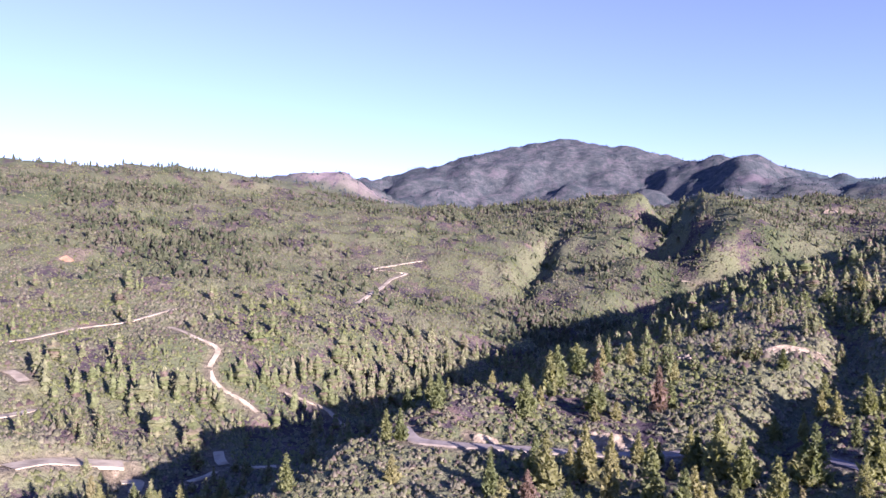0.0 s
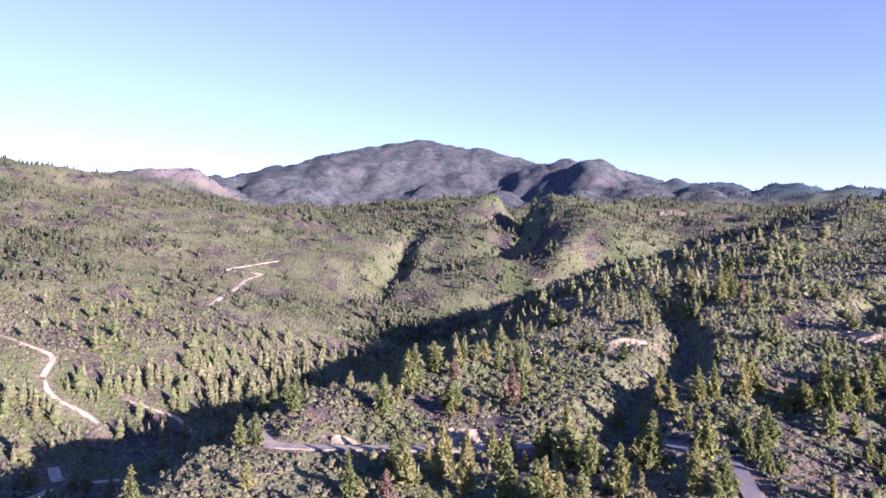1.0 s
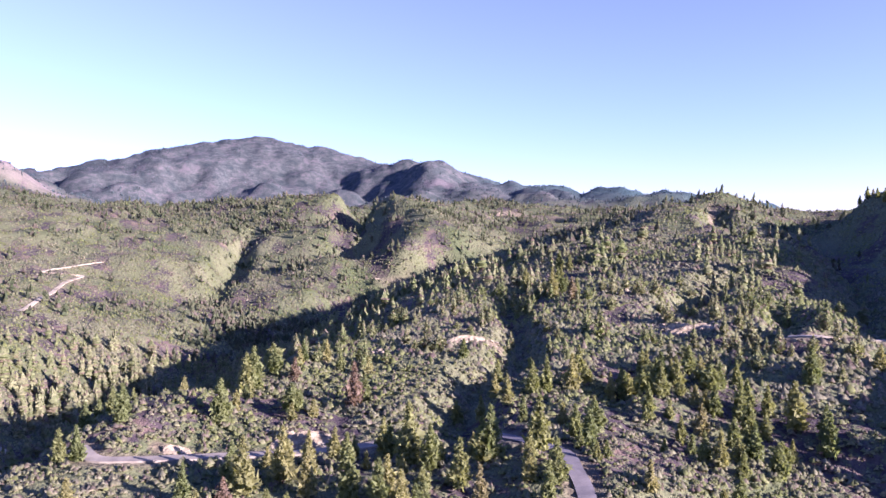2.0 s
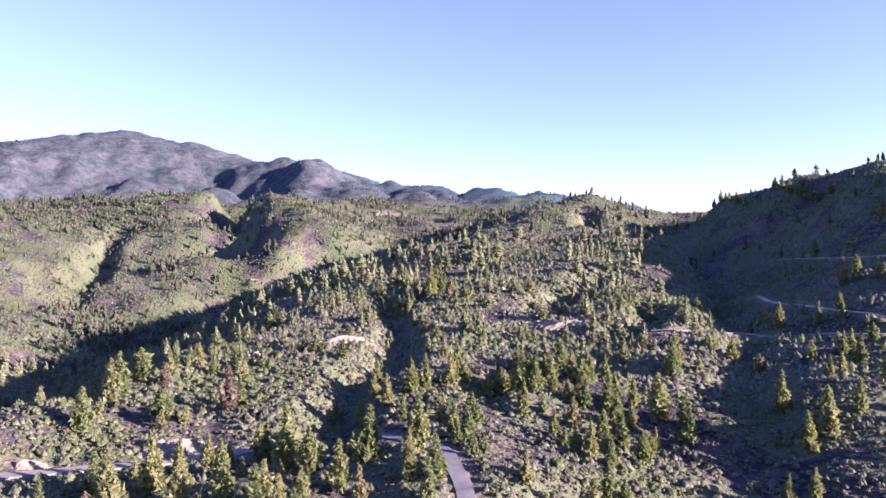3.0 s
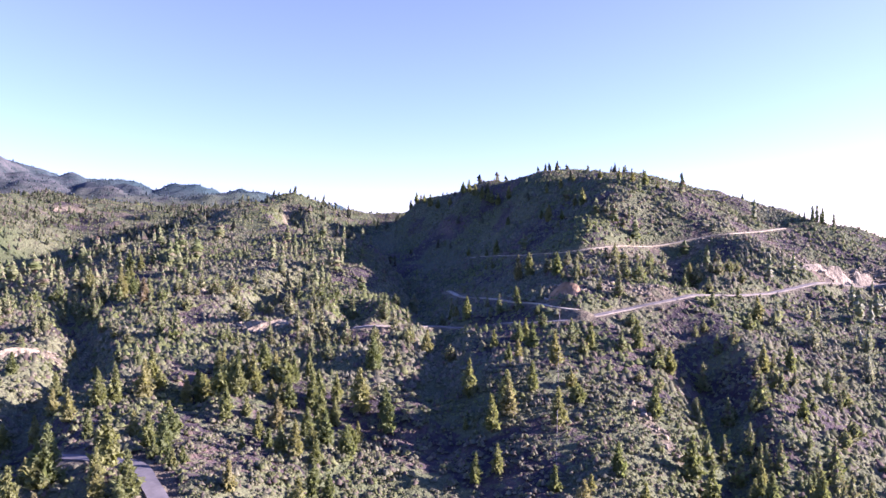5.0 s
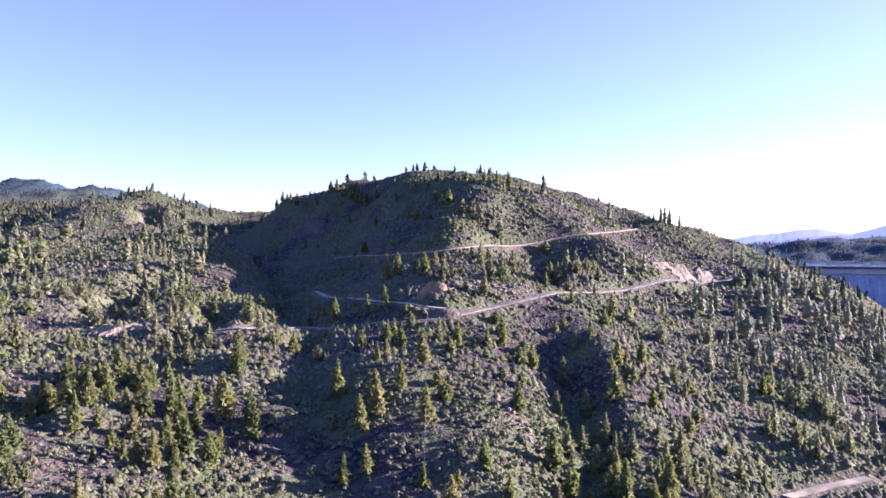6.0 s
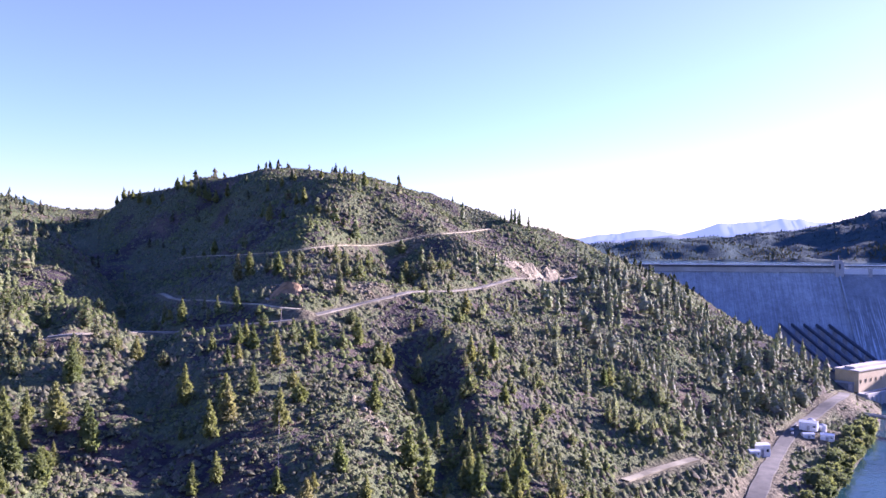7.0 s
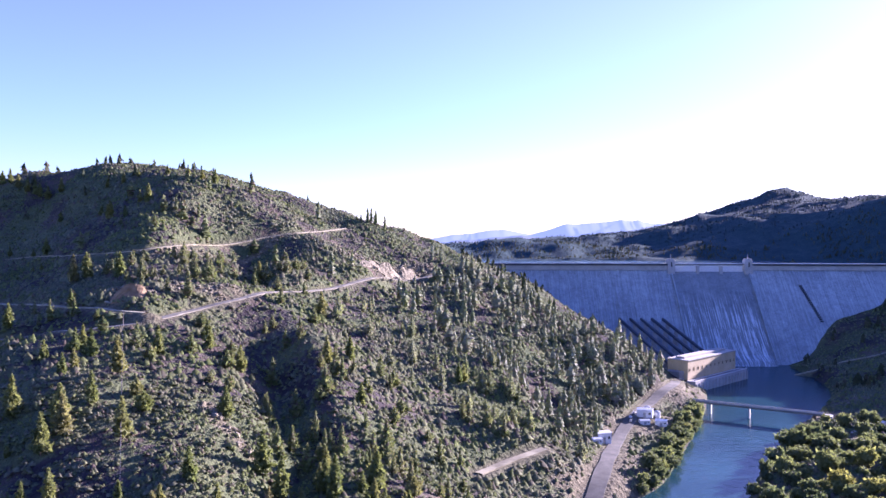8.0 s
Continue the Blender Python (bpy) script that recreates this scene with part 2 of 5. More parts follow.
LINES["west_brow"] = [(-1229, 1383, 300), (-1062, 1515, 314), (-938, 1594, 320), (-795, 1671, 326), (-649, 1786, 313), (-514, 1933, 300), (-332, 1972, 280), (-66, 1999, 274), (111, 1947, 255)]
LINES["west_dip"] = [(-936, 1824, 339), (-666, 2044, 336), (-398, 2367, 314), (-47, 2600, 291)]
LINES["west_mid"] = [(-746, 875, 189), (-664, 1000, 182), (-549, 1067, 173), (-347, 1201, 166), (-192, 1387, 162), (-5, 1500, 165), (130, 1494, 165)]
LINES["west_low"] = [(-493, 605, 111), (-443, 666, 103), (-375, 729, 92), (-230, 756, 82), (-124, 891, 74), (-20, 1080, 82), (102, 1176, 86)]
LINES["west_foot"] = [(-364, 426, 69), (-310, 466, 52), (-268, 492, 43), (-206, 564, 30), (-173, 668, 21)]
LINES["creek"] = [(-195, 493, 13), (-150, 560, 15), (-123, 730, 13), (-52, 818, 12), (46, 929, 18), (170, 1046, 36), (297, 1142, 51), (394, 1260, 78)]
LINES["spur_a"] = [(406, 2009, 316), (500, 1885, 323), (555, 1765, 309), (461, 1636, 239), (363, 1455, 165), (280, 1290, 99), (199, 1163, 64)]
LINES["ravine_a"] = [(307, 1875, 253), (223, 1675, 176), (186, 1529, 120), (135, 1313, 69)]
LINES["ravine_b"] = [(827, 2146, 286), (719, 2079, 253), (626, 1983, 195), (535, 1802, 137), (456, 1534, 113), (389, 1345, 93)]
LINES["spur_b"] = [(822, 1823, 303), (703, 1657, 276), (620, 1540, 258), (550, 1460, 225), (498, 1373, 177), (446, 1285, 126)]
LINES["spur_c"] = [(1035, 2054, 323), (938, 1766, 275), (891, 1621, 228), (774, 1457, 187), (616, 1368, 143), (449, 1294, 95)]
LINES["creek_upper"] = [(382, 1284, 85), (486, 1334, 105), (556, 1285, 118)]
LINES["north_bench"] = [(1220, 2182, 304), (1258, 2044, 287), (1353, 1982, 275), (1383, 1838, 286)]
LINES["near_crest"] = [(-69, 292, 85), (-57, 315, 91), (-45, 337, 97), (-29, 389, 95), (1, 430, 101), (35, 439, 101), (74, 474, 106), (110, 508, 113)]
LINES["near_back"] = [(-53, 391, 57), (-33, 444, 55), (1, 485, 61), (40, 493, 61), (82, 529, 66), (122, 562, 73)]
LINES["cross_spur"] = [(248, 706, 119), (296, 816, 125), (356, 942, 127), (424, 1078, 124)]
LINES["cross_spur_up"] = [(300, 712, 137), (362, 830, 143), (432, 958, 140)]
LINES["knoll_valley"] = [(1054, 1459, 251), (880, 1396, 210), (690, 1262, 158), (535, 1075, 134)]
LINES["near_crest_up"] = [(184, 571, 115), (226, 620, 123), (286, 661, 134), (346, 699, 144), (410, 722, 154), (506, 763, 176), (603, 823, 199), (764, 938, 238), (891, 1041, 260), (942, 1036, 272)]
LINES["knoll"] = [(872, 1070, 261), (911, 1037, 278), (949, 1002, 281), (1000, 980, 256), (1088, 1004, 243)]
LINES["near_top"] = [(28, 299, 90), (-7, 340, 94), (28, 354, 91), (71, 353, 91), (113, 352, 92), (172, 383, 102), (199, 459, 119), (133, 472, 106), (55, 396, 97)]
LINES["near_front"] = [(-25, 289, 92), (77, 274, 88), (140, 282, 91), (117, 260, 87), (169, 248, 94), (212, 253, 94)]
LINES["knoll_face"] = [(242, 614, 129), (309, 606, 132), (386, 757, 152), (515, 833, 181), (621, 809, 195), (676, 737, 195), (477, 552, 149), (364, 490, 128)]
LINES["knoll_spur"] = [(855, 813, 212), (720, 635, 186), (613, 545, 162), (489, 413, 141), (441, 345, 131), (353, 263, 98)]
LINES["ridge_flank"] = [(242, 438, 112), (266, 411, 108), (300, 368, 109), (191, 374, 101), (209, 323, 94), (249, 306, 92), (357, 335, 109), (288, 278, 87)]
LINES["gully_bank"] = [(386, 302, 109), (335, 266, 93), (297, 250, 81)]
LINES["ridge_foot"] = [(163, 240, 89), (217, 248, 80), (244, 222, 73), (288, 232, 78)]
LINES["gully"] = [(287, 204, 65), (331, 236, 74), (382, 277, 91), (430, 314, 111), (465, 347, 123), (670, 523, 126), (808, 671, 156), (972, 832, 197), (1106, 983, 238)]
LINES["hill_crest"] = [(1080, 967, 245), (996, 772, 266), (958, 637, 273), (920, 527, 271), (890, 433, 267), (875, 370, 264), (879, 333, 262), (902, 297, 251), (922, 267, 236), (952, 231, 217), (1007, 163, 214), (1053, 120, 202)]
LINES["hill_shoulder"] = [(1096, 88, 193), (1128, 61, 177), (1179, 38, 155), (1210, -5, 146), (1148, -64, 127), (1052, -129, 84), (975, -169, 67), (879, -191, 43)]
LINES["hill_spur"] = [(813, 337, 243), (727, 334, 205), (623, 297, 166), (540, 283, 148), (511, 235, 138)]
LINES["hill_shade"] = [(932, 723, 197), (881, 624, 188), (900, 561, 211), (871, 490, 225)]
LINES["hill_shade_low"] = [(717, 418, 175), (689, 444, 157), (653, 463, 143)]
LINES["rib_edge"] = [(395, 255, 113), (337, 219, 88), (287, 188, 69)]
LINES["hill_face"] = [(827, 195, 187), (920, 136, 173), (898, 114, 151), (598, 227, 153)]
LINES["hill_draw"] = [(805, 272, 180), (757, 259, 157), (662, 229, 140), (556, 181, 117), (503, 150, 97), (438, 123, 78), (375, 101, 57)]
LINES["hill_draw_rib"] = [(712, 220, 176), (641, 196, 149), (550, 129, 116), (478, 109, 97), (421, 90, 76), (372, 79, 60)]
LINES["hill_rib"] = [(406, 205, 111), (346, 180, 90), (293, 151, 72), (423, 168, 101), (377, 134, 82), (332, 110, 66)]
LINES["hill_low"] = [(711, 115, 119), (580, 107, 96), (524, 78, 76), (450, 67, 59), (738, 49, 98), (619, 30, 70), (509, 34, 54)]
LINES["hill_east"] = [(850, -17, 89), (690, -22, 62), (560, -18, 52), (860, -16, 103), (886, -82, 74), (822, -113, 46), (699, -44, 35), (510, -2, 30)]
LINES["river_road_bank"] = [(474, -43, 14), (526, -67, 12), (637, -99, 13), (728, -131, 14), (832, -179, 14), (897, -215, 14), (948, -236, 14), (1003, -232, 16)]
LINES["dam_west_side"] = [(1180, 40, 140), (1180, -40, 120), (1161, -121, 80), (1135, -183, 40), (1098, -226, 15)]
LINES["east_bank"] = [(492, -167, 7), (576, -221, 8), (670, -265, 8), (763, -319, 9), (817, -365, 10), (834, -464, 12), (932, -438, 14), (1033, -451, 14), (1114, -465, 18)]
LINES["east_slope"] = [(990, -554, 45), (1045, -630, 85), (1092, -727, 120), (1206, -780, 148), (1318, -812, 155), (840, -564, 30), (853, -744, 110), (597, -521, 40), (553, -764, 150), (966, -936, 210)]
LINES["dam_toe"] = [(1171, -266, -4), (1188, -370, -6), (1195, -480, 5), (1219, -538, 50), (1234, -607, 85), (1250, -697, 118)]
LINES["dam_heel"] = [(1284, -163, 60), (1318, -361, 30), (1311, -562, 60)]
LINES["north_rim"] = [(-3535, 4213, 150), (-2750, 4763, 150), (-1881, 5168, 150), (-955, 5416, 150), (0, 5500, 150), (955, 5416, 150), (1881, 5168, 150), (2750, 4763, 150), (3535, 4213, 150), (4213, 3535, 150), (4763, 2750, 150), (5168, 1881, 150), (5416, 955, 150), (5500, 0, 150), (5416, -955, 150), (5168, -1881, 150), (4763, -2750, 150)]
LINES["lake_bed"] = [(1290, 188, 165), (1350, -108, 60), (1377, -357, 40), (1385, -607, 60), (1837, -476, 70), (1703, 16, 80), (1764, -882, 70), (2097, -1360, 80)]
LINES["lake_floor"] = [(2145, 146, 95), (2179, -353, 90), (2163, -855, 90), (2097, -1360, 95), (2032, -1866, 100)]
LINES["lake_shore"] = [(2310, 305, 139), (2329, 78, 138), (2320, -216, 138), (2237, -535, 138), (2101, -804, 140), (1967, -985, 143), (1766, -1227, 147)]
LINES["lake_low_hill"] = [(2682, 313, 178), (2698, 90, 185), (2700, -51, 201), (2639, -246, 192), (2576, -354, 173), (2744, -557, 188)]
LINES["lake_ridge"] = [(2878, -647, 241), (2769, -862, 264), (2583, -1080, 291), (2414, -1209, 332), (2203, -1380, 359)]
LINES["lake_peak"] = [(3528, -716, 258), (3567, -982, 332), (3511, -1168, 405), (3464, -1300, 449), (3313, -1408, 379), (3226, -1597, 367)]
LINES["far_vale"] = [(4270, 592, 140), (4211, -14, 140), (4351, -605, 140)]
LINES["river_south"] = [(436, -74, 0), (300, -230, 0), (60, -170, 0), (-180, -60, 0), (-420, 150, 0), (-650, 280, 0), (-1000, 300, 0)]
LINES["east_hill"] = [(1069, -980, 225), (1272, -1016, 245), (1478, -1102, 240), (1083, -1179, 260)]
LINES["under_camera"] = [(60, 60, 25), (0, 160, 50), (150, 160, 45), (200, 60, 30), (-120, 180, 45), (-160, 330, 55), (-330, 440, 12)]
SUMMITS = [(200, -700, 160), (-500, -600, 180), (0, -1500, 330), (1200, -1300, 320), (-1500, -1000, 350), (-1600, 0, 150), (-2500, 600, 330), (3000, -2000, 400), (-3500, -1500, 450), (0, -4500, 450), (-5000, 3000, 450), (5000, -4000, 450), (-3000, 5000, 480), (-1500, 700, 160)]


# ---- the lie of the land: heights drawn through ridge, valley and shelf lines ----
def along(pts, step):
    """Points every step metres along a line."""
    p = np.array(pts, float)
    out = [p[:1]]
    for a, b in zip(p[:-1], p[1:]):
        n = max(1, int(round(np.linalg.norm((b - a)[:2]) / step)))
        out.append(a + (b - a) * (np.arange(1, n + 1) / n)[:, None])
    return np.concatenate(out)


def smooth_line(pts, step):
    """A rounded line through the given points (Catmull-Rom), every step metres."""
    p = np.array(pts, float)
    q = np.concatenate([[2 * p[0] - p[1]], p, [2 * p[-1] - p[-2]]])
    out = []
    for i in range(1, len(q) - 2):
        n = max(2, int(np.linalg.norm(q[i + 1] - q[i]) / step))
        t = (np.arange(n) / n)[:, None]
        a, b, c, d = q[i - 1], q[i], q[i + 1], q[i + 2]
        out.append(0.5 * (2 * b + (c - a) * t + (2 * a - 5 * b + 4 * c - d) * t ** 2 + (3 * b - a - 3 * c + d) * t ** 3))
    return np.concatenate(out + [p[-1:]])


def lattice(ix, iy, seed):
    h = (ix.astype(np.int64) * 374761393 + iy.astype(np.int64) * 668265263 + seed * 974634533) & 0x7FFFFFFF
    h = ((h ^ (h >> 13)) * 1274126177) & 0x7FFFFFFF
    return ((h ^ (h >> 16)) & 0xFFFF) / 65535.0


def value_noise(x, y, size, seed):
    u, v = x / size, y / size
    ix, iy = np.floor(u), np.floor(v)
    fx, fy = u - ix, v - iy
    fx, fy = fx * fx * (3 - 2 * fx), fy * fy * (3 - 2 * fy)
    a, b = lattice(ix, iy, seed), lattice(ix + 1, iy, seed)
    c, d = lattice(ix, iy + 1, seed), lattice(ix + 1, iy + 1, seed)
    return (a + (b - a) * fx) * (1 - fy) + (c + (d - c) * fx) * fy


def fractal(x, y, size, seed, octaves=4):
    s, amp, tot = 0.0, 1.0, 0.0
    for o in range(octaves):
        s = s + amp * value_noise(x + 31.7 * o, y - 17.3 * o, size / 2 ** o, seed + o)
        tot += amp
        amp *= 0.5
    return s / tot


def step01(a, b, v):
    t = np.clip((v - a) / (b - a), 0, 1)
    return t * t * (3 - 2 * t)


KNOTS = [np.array(SUMMITS, float)]
for line_name, line in LINES.items():
    far_off = np.hypot(line[0][0], line[0][1])
    KNOTS.append(along(line, 45 + 0.08 * far_off))
KNOTS = np.concatenate(KNOTS)
_, keep = np.unique(np.round(KNOTS[:, :2] / 12), axis=0, return_index=True)
KNOTS = KNOTS[np.sort(keep)]


def fit_land():
    d = np.hypot(KNOTS[:, None, 0] - KNOTS[None, :, 0], KNOTS[:, None, 1] - KNOTS[None, :, 1])
    n = len(KNOTS)
    a = np.zeros((n + 1, n + 1))
    a[:n, :n] = np.sqrt(d * d + 15.0 ** 2) - 6.0 * np.eye(n)
    a[:n, n] = a[n, :n] = 1
    return np.linalg.solve(a, np.append(KNOTS[:, 2], 0))


WEIGHTS = fit_land()


def land(x, y):
    """The smooth land."""
    x, y = np.asarray(x, float).ravel(), np.asarray(y, float).ravel()
    out = np.empty(len(x))
    for i in range(0, len(x), 20000):
        s = slice(i, i + 20000)
        d2 = (x[s, None] - KNOTS[None, :, 0]) ** 2 + (y[s, None] - KNOTS[None, :, 1]) ** 2
        out[s] = np.sqrt(d2 + 225.0) @ WEIGHTS[:-1] + WEIGHTS[-1]
    return out


def near_line(x, y, line):
    """Distance to a line and the index of its nearest point (inside its box only)."""
    dist, idx = np.full(len(x), 1e9), np.zeros(len(x), int)
    lo, hi = line[:, :2].min(0) - 80, line[:, :2].max(0) + 80
    box = np.where((x > lo[0]) & (x < hi[0]) & (y > lo[1]) & (y < hi[1]))[0]
    for i in range(0, len(box), 20000):
        b = box[i:i + 20000]
        d2 = (x[b, None] - line[None, :, 0]) ** 2 + (y[b, None] - line[None, :, 1]) ** 2
        k = d2.argmin(1)
        dist[b], idx[b] = np.sqrt(d2[np.arange(len(b)), k]), k
    return dist, idx


# the valley frame: metres across (to the right) and up the valley, towards the dam, set along the camera's last view
# direction
VA = radians(86.1)


def across(l, d):
    return (l * math.cos(VA) + d * math.sin(VA), -l * math.sin(VA) + d * math.cos(VA))


RIVER = [across(450, 1190), across(440, 1060), across(415, 960), across(370, 870), across(318, 778), across(256, 673), across(197, 565),
         across(120, 440), (250, -210), (60, -170), (-180, -60), (-420, 150), (-650, 280), (-1000, 300)]
RIVER_HALF = [78, 75, 68, 55, 42, 30, 26, 28, 30, 32, 34, 34, 34, 34]
river_line = smooth_line([(*p, w) for p, w in zip(RIVER, RIVER_HALF)], 12)


# steep ravines: line, depth and half width
RAVINES = [(smooth_line(LINES["ravine_b"][2:5] + [(428, 1436, 100)], 15), 52.0, 76.0), (smooth_line(LINES["ravine_a"], 15), 34.0, 44.0), (smooth_line(LINES["gully"][:-2], 12), 13.0, 26.0),
           (smooth_line([(380, 707), (302, 571), (255, 462), (220, 425), (189, 401), (165, 373), (146, 320), (129, 277)], 8), 17.0, 26.0),
           (smooth_line([(305, 375), (267, 355), (229, 334)], 8), 11.0, 22.0), (smooth_line([(560, 585), (505, 552), (443, 511), (381, 475)], 8), 26.0, 32.0),
           (smooth_line([(443, 403), (396, 388), (355, 375)], 8), 18.0, 24.0), (smooth_line([(280, 1225), (336, 1288), (410, 1312), (490, 1342), (561, 1368), (620, 1400)], 10), 26.0, 30.0),
           (smooth_line([(520, 500), (470, 432), (430, 395)], 8), 20.0, 26.0), (smooth_line([(772, 243), (735, 236), (695, 226), (640, 203)], 10), 27.0, 24.0), (smooth_line([(610, 186), (535, 160), (480, 136), (426, 115), (360, 90)], 10), 15.0, 28.0),
           (smooth_line([(900, 985), (850, 915), (790, 860), (740, 800)], 8), 26.0, 30.0)]


def rough_land(x, y):
    """The land with gullies and bumps, and the river's bed cut in."""
    x, y = np.asarray(x, float).ravel(), np.asarray(y, float).ravel()
    h = land(x, y)
    r = np.hypot(x, y)
    amp = 1.0 - 0.85 * step01(40, 8, h)
    gul = np.abs(fractal(x, y, 130, 11, 3) - 0.5) * 2
    h = h + amp * ((gul - 0.3) * (15 + 14 * step01(700, 1800, r) * step01(1700, 1300, x)) + (np.abs(fractal(x, y, 42, 29, 2) - 0.5) - 0.15) * 9 + (fractal(x, y, 16, 23, 2) - 0.5) * 2.6)
    big = np.abs(fractal(x, y, 650, 5, 4) - 0.5) * 2
    fold = np.abs(fractal(x, y, 210, 6, 3) - 0.5) * 2
    h = h + step01(2300, 3400, r) * ((big - 0.25) * 135 + (fold - 0.3) * 75) * step01(230, 400, h) * (1 - 0.7 * step01(520, 720, h)) * step01(800, 1800, y)
    h = h + step01(2150, 2450, x) * step01(138, 152, h) * (fold - 0.42) * 30
    for line, depth, wide in RAVINES:
        d, k = near_line(x, y, line)
        u = k / (len(line) - 1.0)
        d = d + (fractal(x, y, 34, 47, 2) - 0.5) * wide * 0.7
        v = np.clip(1 - d / wide, 0, 1)
        h = h - depth * (0.45 * v + 0.55 * v * v * (3 - 2 * v)) * np.clip((u - 0.05) * 3.6, 0, 1) * np.clip((1 - u) * 6, 0, 1)
    d, k = near_line(x, y, river_line)
    half = river_line[k, 2]
    cut = step01(half + 16, half - 3, d)
    return h * (1 - cut) - 5.0 * cut


# ---- plan of the roads (metres east and north) and of the bare ground ----
ROADS = {}
ROADS["west_a"] = ([(-293, 805), (-256, 774), (-227, 757), (-226, 729), (-213, 709), (-187, 702), (-170, 691)], 4.5, "dirt")
ROADS["west_b"] = ([(-158, 751), (-138, 750), (-116, 750), (-102, 731), (-89, 717)], 4.5, "dirt")
ROADS["west_c"] = ([(-403, 683), (-375, 763), (-335, 805), (-304, 853)], 4.5, "dirt")
ROADS["west_d"] = ([(-364, 629), (-353, 621), (-336, 604)], 8, "dirt")
ROADS["west_e"] = ([(-330, 532), (-318, 552), (-313, 574)], 8, "dirt")
ROADS["west_f"] = ([(-277, 478), (-262, 501), (-244, 511), (-222, 522)], 15, "dirt")
ROADS["west_g"] = ([(-220, 513), (-210, 517), (-205, 499)], 7, "dirt")
ROADS["creek_track"] = ([(-180, 531), (-171, 547), (-166, 565), (-148, 571), (-128, 578)], 5, "dirt")
ROADS["creek_loop"] = ([(-179, 599), (-171, 578), (-165, 568)], 7, "dirt")
ROADS["switchback"] = ([(-125, 1063), (-107, 1149), (-89, 1261), (-66, 1331), (-94, 1331), (-124, 1333), (-88, 1390), (-39, 1447)], 6, "dirt")
ROADS["bench_a"] = ([(-534, 2008), (-479, 2098), (-436, 2120)], 9, "dirt")
ROADS["bench_b"] = ([(-253, 2519), (-180, 2558), (-78, 2689)], 9, "dirt")
ROADS["spur_track"] = ([(435, 1368), (470, 1353), (496, 1346)], 7, "dirt")
ROADS["ridge_road"] = ([(-20, 360), (-13, 343), (0, 340), (17, 341), (43, 343), (69, 343), (94, 343), (114, 346)], 7, "asphalt")
ROADS["camp_road"] = ([(162, 319), (169, 297), (173, 278), (167, 259), (162, 243), (138, 196), (112, 130), (70, 70)], 6.0, "lane")
ROADS["hill_road"] = ([(405, 372), (419, 361), (468, 353), (488, 315), (487, 265), (508, 238), (553, 224), (597, 202), (677, 175), (779, 143), (870, 111), (940, 69)], 6.5, "asphalt")
ROADS["upper_track"] = ([(818, 553), (716, 417), (684, 377), (679, 337), (705, 312), (780, 292), (826, 262), (858, 227), (915, 211), (968, 195)], 5.5, "dirt")
ROADS["mid_track"] = ([(647, 459), (604, 409), (539, 325), (516, 270), (510, 243)], 4.5, "dirt")
ROADS["river_road"] = ([(434, -41), (521, -68), (637, -99), (727, -127), (821, -170), (880, -203), (937, -222)], 12, "gravel")
ROADS["east_track"] = ([(1114, -395), (1094, -467), (1068, -529), (1044, -610)], 5, "dirt")
ROADS["river_track"] = ([(496, 10), (523, -10), (553, -37)], 6, "dirt")
CUTS = [
    (-512, 1018, -519, 1089, 12),
    (-276, 480, -228, 519, 8),
    (-216, 521, -208, 506, 7),
    (-359, 624, -339, 609, 6),
    (-528, 1987, -430, 2132, 10),
    (-242, 2502, -78, 2671, 10),
    (260, 1968, 276, 1954, 8),
    (877, 1740, 939, 1733, 10),
    (621, 1601, 630, 1587, 8),
    (-316, 557, -314, 577, 5),
    (-365, 910, -351, 946, 6),
    (-405, 686, -379, 758, 4),
    (199, 473, 239, 475, 6),
    (151, 482, 157, 474, 4),
    (13, 355, 27, 352, 6),
    (62, 365, 98, 358, 6),
    (81, 348, 98, 348, 4),
    (871, 1728, 924, 1723, 12)]
BANKS = [
    (980, 1724, 1074, 1596, 27),
    (440, 1365, 490, 1346, 7),
    (689, 805, 712, 783, 8),
    (893, 976, 764, 829, 7),
    (357, 439, 395, 429, 9),
    (528, 279, 538, 262, 9),
    (570, 291, 542, 275, 5),
    (575, 248, 589, 214, 7),
    (857, 157, 947, 82, 10),
    (851, 144, 929, 87, 8),
    (591, 230, 606, 212, 6),
    (676, 316, 826, 245, 4),
    (396, 147, 385, 127, 6),
    (414, 161, 400, 150, 4),
    (563, 351, 525, 296, 4),
    (369, 461, 389, 421, 7),
    (384, 562, 435, 555, 7),
    (521, -56, 625, -93, 9)]
LANDINGS = [
    (549, -91, 646, -122, 14),
    (726, -134, 763, -171, 16),
    (668, -92, 733, -122, 8),
    (840, -198, 933, -250, 12),
    (1027, 10, 1012, 5, 8),
    (525, -45, 557, -64, 8),
    (814, -333, 773, -398, 15),
    (728, -323, 677, -374, 9),
    (855, -342, 890, -420, 8)]
CLEARINGS = CUTS + BANKS + LANDINGS

